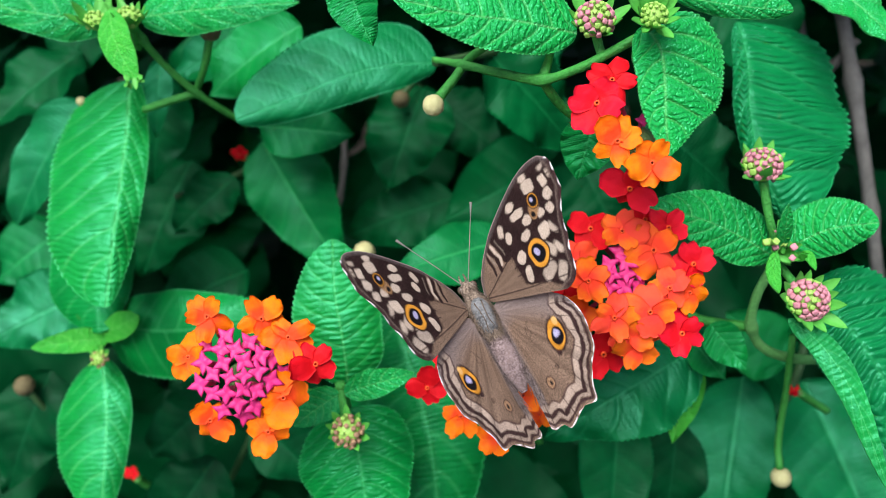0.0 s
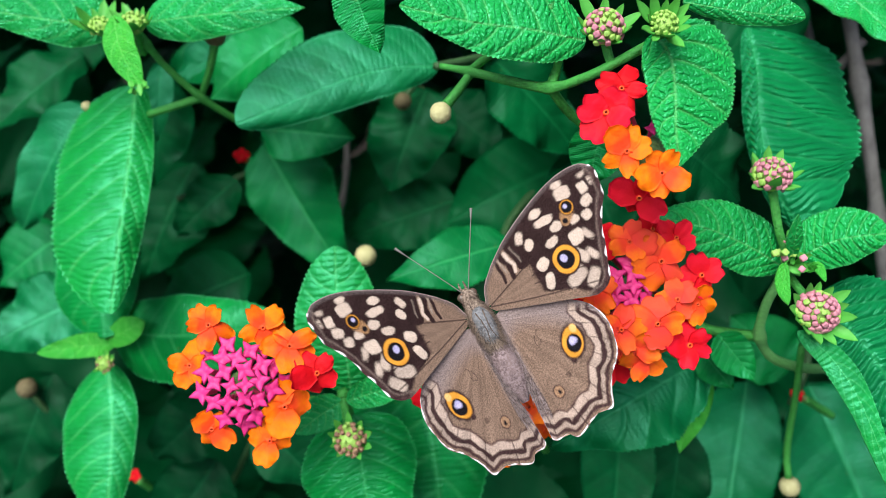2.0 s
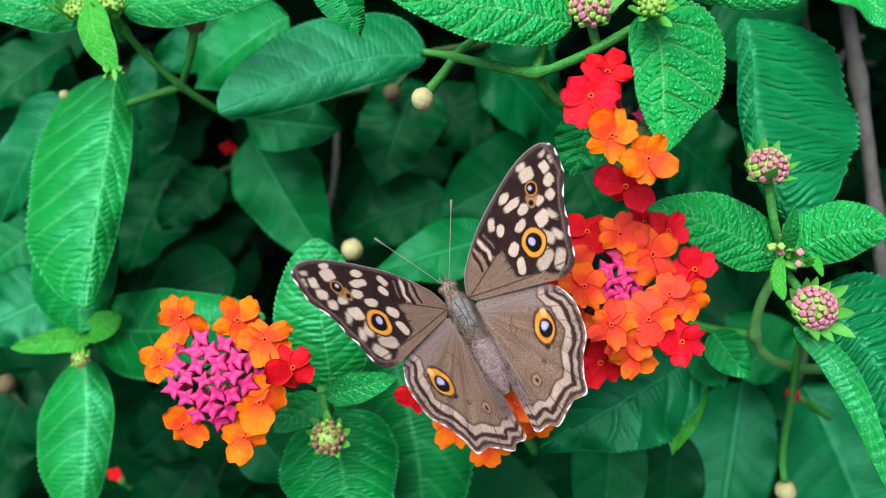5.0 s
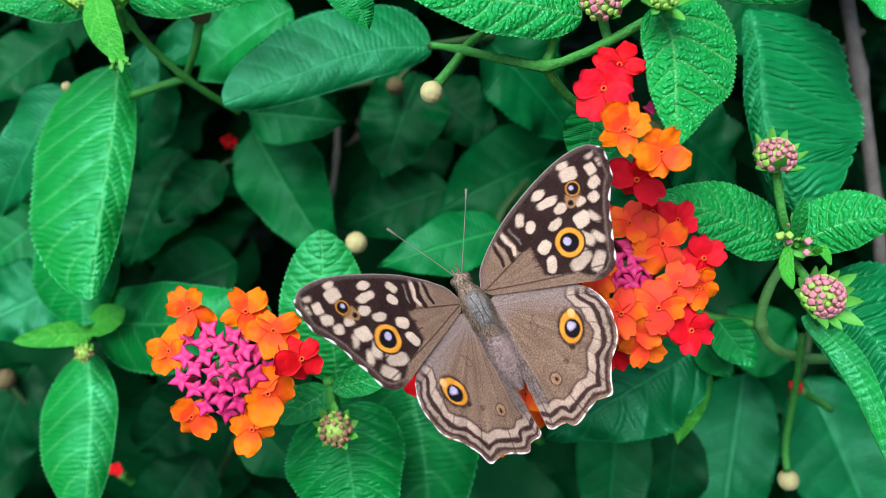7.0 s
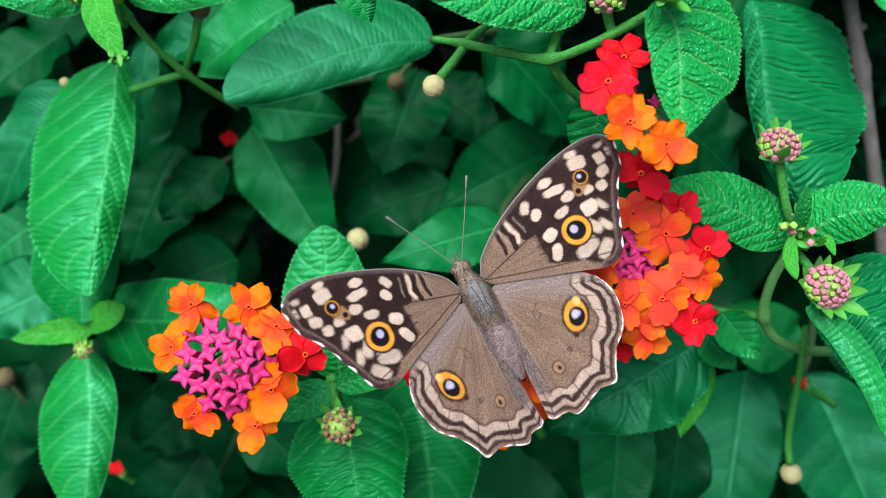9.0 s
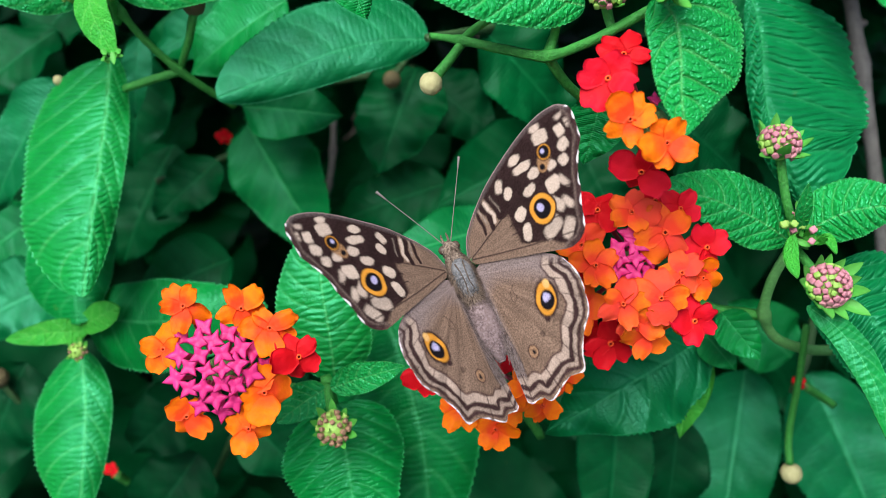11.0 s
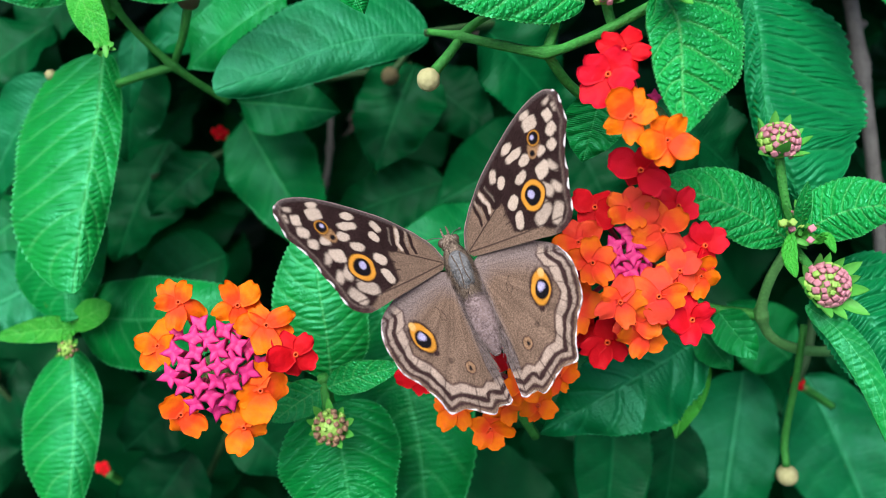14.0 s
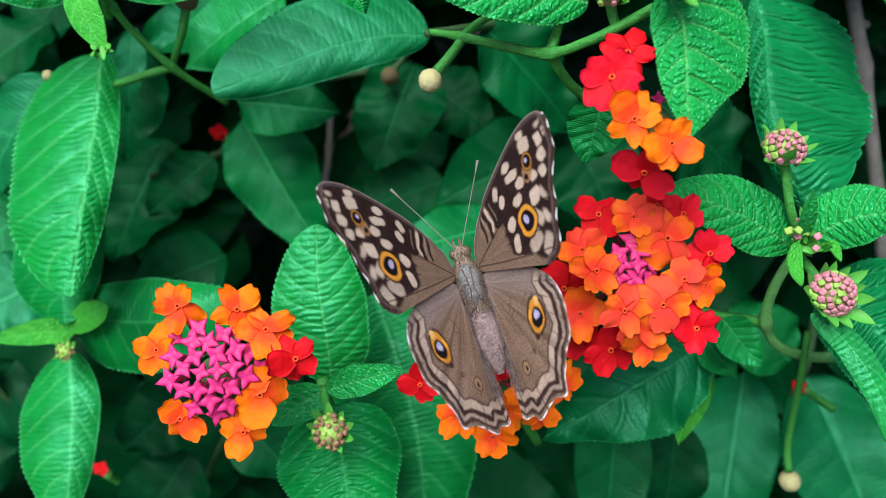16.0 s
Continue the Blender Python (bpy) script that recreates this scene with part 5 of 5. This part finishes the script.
    col = lay(col, ellipse(x0, y0, 3.4, -10.85, 0.68, 0.75, 0), AMBER * 0.14 + TAN * 1.05)
    col = lay(col, ellipse(x, y, 3.45, -10.95, 0.25, 0.31, 0), BLACK)
    col = lay(col, ellipse(x, y, 5.7, -9.55, 0.40, 0.40, 0) * 0.55, DARK)
    col = lay(col, stroke(x, y, ((4.9, -2.6), (4.5, -3.1), (4.7, -4.0), (4.1, -4.6), (3.9, -3.8), (4.3, -3.2)), 0.05, 0.1) * 0.85, DARK)
    fringe = np.clip((0.10 + 0.14 * ripple(x0, y0, 6, 31) - rim) / 0.07, 0, 1)[:, None]
    return lay(col, fringe, np.array((0.82, 0.78, 0.84)))


def wing_mesh(edges, hub, pigment, side, veins, scallop):
    """A thin wing: fanned from its hinge to its outline, scalloped, with raised veins, a camber and an underside."""
    outline = np.vstack([spline(e, 80)[:-1] for e in edges])
    ang = np.unwrap(np.arctan2(outline[:, 1] - hub[1], outline[:, 0] - hub[0]))
    rad = np.hypot(outline[:, 0] - hub[0], outline[:, 1] - hub[1])
    order = np.argsort(ang)
    na, nr = 330, 200
    a = np.linspace(ang.min(), ang.max(), na)
    r = np.interp(a, ang[order], rad[order])
    tooth = line_distance(hub[0] + r * np.cos(a), hub[1] + r * np.sin(a), edges[1]) < 0.05
    r = r * (1 + tooth * scallop * (np.abs(np.sin(a * 13 * math.pi / (ang.max() - ang.min()))) - 0.5))
    f = np.linspace(0.02, 1, nr)
    x = (hub[0] + f[:, None] * r * np.cos(a)).ravel()
    y = (hub[1] + f[:, None] * r * np.sin(a)).ravel()
    sweep = np.arctan2(y - hub[1], x - hub[0])
    z = 0.09 * ripple(x, y, 0.55, 21) - 0.0009 * (x - 8) ** 2 + 0.006 * np.hypot(x - hub[0], y - hub[1]) * np.sin(sweep * 22 + 2 * np.sin(sweep * 7))
    for pts in veins:
        z += 0.03 * np.exp(-(line_distance(x, y, pts, 12) / 0.16) ** 2)
    top = np.stack([x * side, y, z], 1)
    ka, kr = np.arange(0, na, 6), np.arange(0, nr, 10)
    ka[-1], kr[-1] = na - 1, nr - 1
    low = np.stack([x * 0.985 * side, y, z - 0.09], 1).reshape(nr, na, 3)[np.ix_(kr, ka)].reshape(-1, 3)
    faces = grid_faces(nr, na, 0, side > 0)
    n1 = len(faces)
    faces += grid_faces(len(kr), len(ka), nr * na, side < 0)
    me = built("wing", np.vstack([top, low]) * MM, faces)
    paint(me, "pigment", np.vstack([np.clip(pigment(x, y), 0, 1), np.tile(TAN, (len(low), 1))]))
    me.materials.append(WING)
    me.materials.append(WING_UNDER)
    me.polygons.foreach_set("material_index", [0] * n1 + [1] * (len(faces) - n1))
    return me


def rounded(profile, sides=22, squash=1.0, rings=0.0, seed=0):
    """A body part turned round Y: (y, radius, rise) along it, lumpy as fur."""
    c = spline(profile, 34)
    verts = []
    for i, (y, r, z) in enumerate(c):
        for j in range(sides):
            a = 2 * math.pi * j / sides
            q = max(r, 0.01) * (1 + rings * math.sin(i * 2.0) + 0.05 * noise.noise(Vector((math.cos(a) * 2, y * 1.5, math.sin(a) * 2 + seed))))
            verts.append((q * math.cos(a) * MM, y * MM, (z + q * squash * math.sin(a)) * MM))
    faces = grid_faces(34, sides, 0, False, True)
    faces += [tuple(range(sides)), tuple(range(33 * sides, 34 * sides))[::-1]]
    return built("body", verts, faces)


def fur_mesh(profile, count, length, seed, squash=0.9):
    """Fine hairs lying back over a body part."""
    rng = random.Random(seed)
    c = spline(profile, 60)
    verts, faces = [], []
    for _ in range(count):
        y, r, z = c[rng.randrange(3, 57)]
        a = rng.uniform(-0.1, math.pi + 0.1)
        root = Vector((r * math.cos(a), y, z + r * squash * math.sin(a))) * 0.98
        out = Vector((math.cos(a), -1.5 + rng.uniform(-0.5, 0.5), math.sin(a) * 0.8)).normalized()
        tip = root + out * length * rng.uniform(0.5, 1.2) + Vector((rng.uniform(-0.1, 0.1), 0, 0.05))
        side = out.cross(Vector((math.cos(a), 0, math.sin(a)))).normalized() * 0.05
        k = len(verts)
        verts += [(root - side) * MM, (root + side) * MM, tip * MM]
        faces.append((k, k + 1, k + 2))
    return built("fur", verts, faces)


def margin_hair(side, count, seed):
    """Long soft hairs lying along the inner margin of a hind wing, towards its tail."""
    rng = random.Random(seed)
    verts, faces = [], []
    for _ in range(count):
        y = rng.uniform(-11.5, 0.0)
        x = rng.uniform(-0.2, 1.1)
        root = Vector((x, y, 0.12))
        tip = root + Vector((rng.uniform(-0.7, 0.25), -rng.uniform(1.4, 3.2), rng.uniform(0.1, 0.5)))
        k = len(verts)
        for p in (root - Vector((0.05, 0, 0)), root + Vector((0.05, 0, 0)), tip):
            verts.append(Vector((p.x * side, p.y, p.z)) * MM)
        faces.append((k, k + 1, k + 2))
    return built("fur", verts, faces)


def limb(points, r0, r1, n=20):
    return tube([Vector(p) * MM for p in points], [r0 * MM, r1 * MM], (0, 0, 0), n, 7)


def butterfly():
    ob = thing("butterfly", at(860, 540, 12), "brown butterfly with cream spots and orange eyespots on a flower", "butterfly")
    thorax = [(-2.3, 0.8, -0.3), (-1.2, 1.45, -0.2), (1.0, 1.85, -0.1), (3.0, 1.7, -0.1), (4.6, 1.25, -0.4), (5.2, 0.9, -0.6)]
    shield = [(-1.3, 0.6, 0.6), (-0.4, 1.15, 0.72), (1.2, 1.38, 0.78), (2.8, 1.25, 0.72), (3.9, 0.7, 0.5)]
    belly = [(-1.7, 0.95, -0.2), (-2.8, 1.55, -0.2), (-4.8, 1.85, -0.35), (-6.8, 1.75, -0.6), (-8.6, 1.15, -0.9), (-10.0, 0.4, -1.1)]
    skull = [(4.6, 0.8, -0.7), (5.3, 1.15, -0.7), (6.2, 1.1, -0.8), (6.9, 0.6, -0.9), (7.2, 0.1, -0.95)]
    chest = part("thorax", rounded(thorax, 24, 0.85, 0, 1), FUR, ob, "brown furry thorax")
    part("shield", rounded(shield, 20, 0.9, 0, 7), FUR_GREY, chest, "blue grey shield of the back")
    part("fur", fur_mesh(thorax, 2200, 1.1, 4, 0.85), FUR, chest)
    part("fur", fur_mesh(shield, 260, 0.6, 9, 0.9), FUR_GREY, chest)
    for x0 in (-0.28, 0.30):
        part("groove", limb([(x0 * 1.8, 3.2, 1.74), (x0 * 1.2, 1.8, 1.99), (x0, 0.4, 1.90), (x0 * 1.6, -0.7, 1.55)], 0.10, 0.08, 14), EYE, chest, "dark line along the back")
    tail = part("abdomen", rounded(belly, 24, 0.85, 0.035, 2), ABDOMEN, ob)
    part("fur", fur_mesh(belly, 900, 0.4, 6, 0.85), ABDOMEN, tail)
    head = part("head", rounded(skull, 20, 0.9, 0, 3), FUR, ob)
    part("fur", fur_mesh(skull, 600, 0.7, 5), FUR, head)
    for side in (-1, 1):
        bm = bmesh.new()
        bmesh.ops.create_uvsphere(bm, u_segments=18, v_segments=12, radius=0.62 * MM)
        me = bpy.data.meshes.new("eye")
        bm.to_mesh(me)
        bm.free()
        me.polygons.foreach_set("use_smooth", [True] * len(me.polygons))
        part("eye", me, EYE, head, m=Matrix.Translation(Vector((side * 0.85, 6.15, -0.75)) * MM))
        part("palp", limb([(side * 0.3, 6.8, -0.9), (side * 0.4, 7.5, -0.7), (side * 0.35, 8.1, -0.4)], 0.22, 0.08, 10), FUR, head)
        for k, (y0, reach) in enumerate(((3.2, 4.5), (1.2, 5.2), (-0.4, 4.8))):
            part("leg", limb([(side * 1.0, y0, -1.2), (side * 2.6, y0 + 1.2 - k, -1.6), (side * 3.2, y0 + 1.4 - 1.4 * k, -reach)], 0.22, 0.10, 14), FUR, ob)
        fore = part("forewing", wing_mesh((FORE_EDGE, FORE_RIM, FORE_BACK), (0.5, 3.15), fore_pigment, side, FORE_VEINS, 0.006), None, ob, "dark brown fore wing with cream spots")
        hind = part("hindwing", wing_mesh((HIND_EDGE, HIND_RIM, HIND_BACK), (0.5, 1.0), hind_pigment, side,
                    [((0.5, 1.0), (0.5 + 7 * math.cos(radians(-21 - k * 11)), 1 + 7 * math.sin(radians(-21 - k * 11))), (0.5 + 14 * math.cos(radians(-21 - k * 11)), 1 + 14 * math.sin(radians(-21 - k * 11)))) for k in range(7)], 0.018),
                    None, ob, "tan hind wing with banded scalloped rim")
        part("hair_fringe", margin_hair(side, 300, 8 + side), FUR_PALE, hind, "pale lavender hairs along the inner margin")
        WINGS.append((side, fore, hind))
        feeler = part("antenna", limb([(0, 0, 0), (0.05 * side, 4.5, 0.3), (0.1 * side, 10.0, 0.2)], 0.07, 0.055, 24), HORN, ob)
        part("club", limb([(0.1 * side, 9.6, 0.2), (0.1 * side, 10.5, 0.2), (0.1 * side, 11.2, 0.15)], 0.10, 0.2, 10), HORN, feeler, "thickened pale tipped club")
        FEELERS.append((side, feeler))
    return ob


WINGS, FEELERS = [], []
BUTTERFLY = butterfly()


# ---------------------------------------------------------------- what moves
# slow sway of each shoot: seconds, mm right, mm up
SWAY_LOW = [
    (0, -0.05, 0.35), (0.5, -0.41, -0.13), (1, -0.05, 0.17), (1.5, 0.25, 0.13), (2, 0.37, 0.08), (2.5, 0.15, -0.10),
    (3, 0.12, -0.12), (3.5, 0.04, -0.24), (4, 0.03, -0.26), (6.5, -0.12, -0.05), (7, -0.19, -0.05), (7.5, -0.00, -0.00),
    (8, -0.04, 0.03), (8.5, -0.19, 0.01), (9, -0.17, -0.09), (11.5, -0.08, -0.01), (12, -0.30, -0.10), (12.5, 0.02, -0.01),
    (13, -0.15, -0.08), (13.5, -0.32, -0.29), (14, -0.04, -0.22), (14.5, -0.15, -0.32), (15, 0.07, -0.30), (15.5, 0.25, -0.07),
    (16, 0.11, -0.21),
]
SWAY_TOP = [
    (0, -0.31, 0.78), (0.5, -0.08, 0.21), (1, 0.17, 0.60), (1.5, 0.25, 0.78), (2, 0.81, 0.46), (2.5, 0.57, 0.54),
    (3, 0.07, 0.68), (3.5, -0.13, 0.59), (4, 0.17, 0.30), (6.5, 0.45, 0.24), (7, 0.21, 0.02), (7.5, -0.00, -0.00),
    (8, -0.00, -0.05), (8.5, 0.08, 0.11), (9, 0.08, -0.06), (11.5, 0.47, 0.13), (12, -0.20, -0.26), (12.5, -0.28, 0.07),
    (13, 0.08, 0.31), (13.5, -0.16, -0.08), (14, 0.08, -0.19), (14.5, 0.14, -0.23), (15, -0.03, -0.33), (15.5, 0.07, -0.49),
    (16, 0.30, 0.02),
]
SWAY_SIDE = [
    (0, -0.40, 0.41), (0.5, -0.16, 0.16), (1, 0.11, -0.06), (1.5, 0.34, 0.26), (2, 0.47, 0.17), (2.5, 0.21, -0.04),
    (3, -0.14, 0.16), (3.5, -0.18, 0.33), (4, -0.14, 0.16), (6.5, 0.37, -0.14), (7, 0.16, -0.02), (7.5, 0.00, 0.00),
    (8, 0.05, 0.03), (8.5, 0.03, 0.14), (9, -0.10, 0.04), (11.5, 0.37, 0.11), (12, -0.09, -0.22), (12.5, -0.07, 0.01),
    (13, -0.07, 0.03), (13.5, -0.22, -0.21), (14, -0.13, -0.17), (14.5, -0.18, -0.24), (15, 0.06, -0.16), (15.5, -0.18, -0.53),
    (16, -0.14, -0.28),
]
SWAY_MAIN = [
    (0, -0.83, 0.67), (0.5, -1.02, 0.72), (1, -0.59, 0.54), (1.5, -0.18, 0.29), (2, 0.03, 0.10), (2.5, -0.31, 0.21),
    (3, -0.27, 0.25), (3.5, -0.31, -0.10), (4, -0.08, -0.46), (6.5, 0.15, 0.05), (7, -0.03, 0.06), (7.5, 0.00, -0.00),
    (8, 0.08, -0.07), (8.5, -0.05, 0.35), (9, -0.28, 0.49), (11.5, -0.07, 0.78), (12, -0.50, 0.59), (12.5, -0.45, 0.35),
    (13, -0.38, 0.16), (13.5, -0.83, 0.17), (14, -0.60, 0.65), (14.5, -0.27, 0.77), (15, -0.16, 0.40), (15.5, -0.02, 0.11),
    (16, -0.18, 0.22),
]
# seconds; place in mm; turn in degrees; rise of fore wings and hind wings; forward sweep of the fore wings
FLIGHT = [
    (0, 5.57, -8.28, 11.72, -16.8, 5.8, 26.9, 58.0, 54.2, 0.2),
    (0.5, 4.97, -7.96, 11.82, -19.4, 5.6, 27.6, 53.7, 50.6, -0.4),
    (1, 5.43, -8.47, 12.40, -14.4, 6.9, 27.2, 46.5, 41.9, 0.2),
    (1.5, 5.78, -8.21, 12.56, -14.0, 8.6, 26.6, 42.8, 39.0, 0.1),
    (2, 5.79, -8.40, 12.41, -11.6, 7.2, 27.7, 38.4, 33.9, 0.4),
    (2.5, 5.60, -8.32, 12.09, -13.3, 7.8, 27.1, 37.8, 34.4, -0.1),
    (3, 5.58, -8.83, 11.80, -14.0, 7.2, 27.5, 39.4, 37.3, -0.3),
    (3.5, 5.05, -8.54, 10.95, -21.2, 6.9, 28.3, 44.0, 41.7, -1.4),
    (4, 5.08, -8.65, 10.41, -22.4, 7.5, 27.1, 48.3, 46.1, -1.5),
    (6.5, 5.53, -8.34, 11.78, -13.4, 8.6, 27.7, 41.9, 41.0, -0.4),
    (7, 5.54, -8.71, 12.33, -10.7, 9.7, 27.2, 35.6, 34.5, -0.6),
    (7.5, 5.81, -8.52, 12.42, -9.2, 9.5, 27.4, 32.3, 30.8, -0.4),
    (8, 5.82, -8.59, 12.51, -8.8, 10.1, 27.7, 28.8, 27.9, -0.6),
    (8.5, 5.60, -8.35, 12.71, -8.7, 10.0, 27.8, 26.2, 25.5, -0.5),
    (9, 4.98, -7.98, 12.95, -8.1, 10.4, 27.6, 25.5, 25.3, -0.3),
    (11.5, 3.66, -5.00, 11.86, -17.9, 4.3, 22.0, 49.4, 48.8, 0.1),
    (12, 3.66, -5.35, 12.00, -16.0, 4.6, 20.4, 39.3, 38.1, 0.7),
    (12.5, 3.80, -4.87, 11.60, -17.4, 4.5, 20.0, 28.0, 25.1, 0.1),
    (13, 3.56, -5.03, 11.52, -20.8, 1.1, 22.8, 26.1, 24.4, 0.4),
    (13.5, 2.93, -5.10, 11.15, -22.5, -0.2, 23.7, 33.2, 30.2, 0.2),
    (14, 3.41, -4.80, 11.44, -21.7, 0.7, 23.0, 46.8, 43.0, 0.6),
    (14.5, 3.63, -5.97, 12.08, -16.9, 0.7, 21.2, 56.9, 53.5, 1.3),
    (15, 3.95, -5.42, 12.88, -20.4, -0.6, 19.9, 64.4, 61.1, 0.6),
    (15.5, 4.33, -5.50, 13.04, -21.1, -0.6, 18.5, 66.2, 63.1, 0.5),
    (16, 4.46, -6.00, 12.08, -18.8, -0.5, 18.7, 60.6, 58.2, 1.2),
]


def motions():
    for things, sway in ((LOW, SWAY_LOW), (TOP, SWAY_TOP), (SIDE, SWAY_SIDE), (MAIN, SWAY_MAIN)):
        for ob in things:
            base = Vector(ob["base"])
            walk(ob, [(t, SLANT @ Matrix.Translation(base + Vector((x, y, 0)) * MM)) for t, x, y in sway])
    walk(BUTTERFLY, [(t, SLANT @ pose(x * MM, y * MM, z * MM, rx, ry, rz)) for t, x, y, z, rx, ry, rz, *_ in FLIGHT])
    for side, fore, hind in WINGS:
        walk(fore, [(r[0], pose(side * HINGE * MM, 0, 0.16 * MM, 0, -side * r[7]) @ pose(0, 0, 0, 0, 0, side * r[9])) for r in FLIGHT])
        walk(hind, [(r[0], pose(side * HINGE * MM, 0, -0.05 * MM, 0, -side * r[8])) for r in FLIGHT])
    for side, feeler in FEELERS:
        rows = LEFT_FEELER if side < 0 else RIGHT_FEELER
        walk(feeler, [(t, pose(side * 0.4 * MM, 6.6 * MM, -0.5 * MM, lift, 0, -side * spread)) for t, lift, spread in rows])


# antennae: seconds, lift and spread in degrees
LEFT_FEELER = [(0, 18, 30), (11.5, 18, 30), (12.1, 18, 30), (12.35, -62, 26), (15.5, -62, 26), (15.8, 12, 30), (16, 18, 30)]
RIGHT_FEELER = [(0, 18, 30), (11.5, 18, 30), (12.3, 14, 30), (12.55, -64, 24), (15.3, -64, 24), (15.6, 6, 30), (16, 18, 30)]
motions()
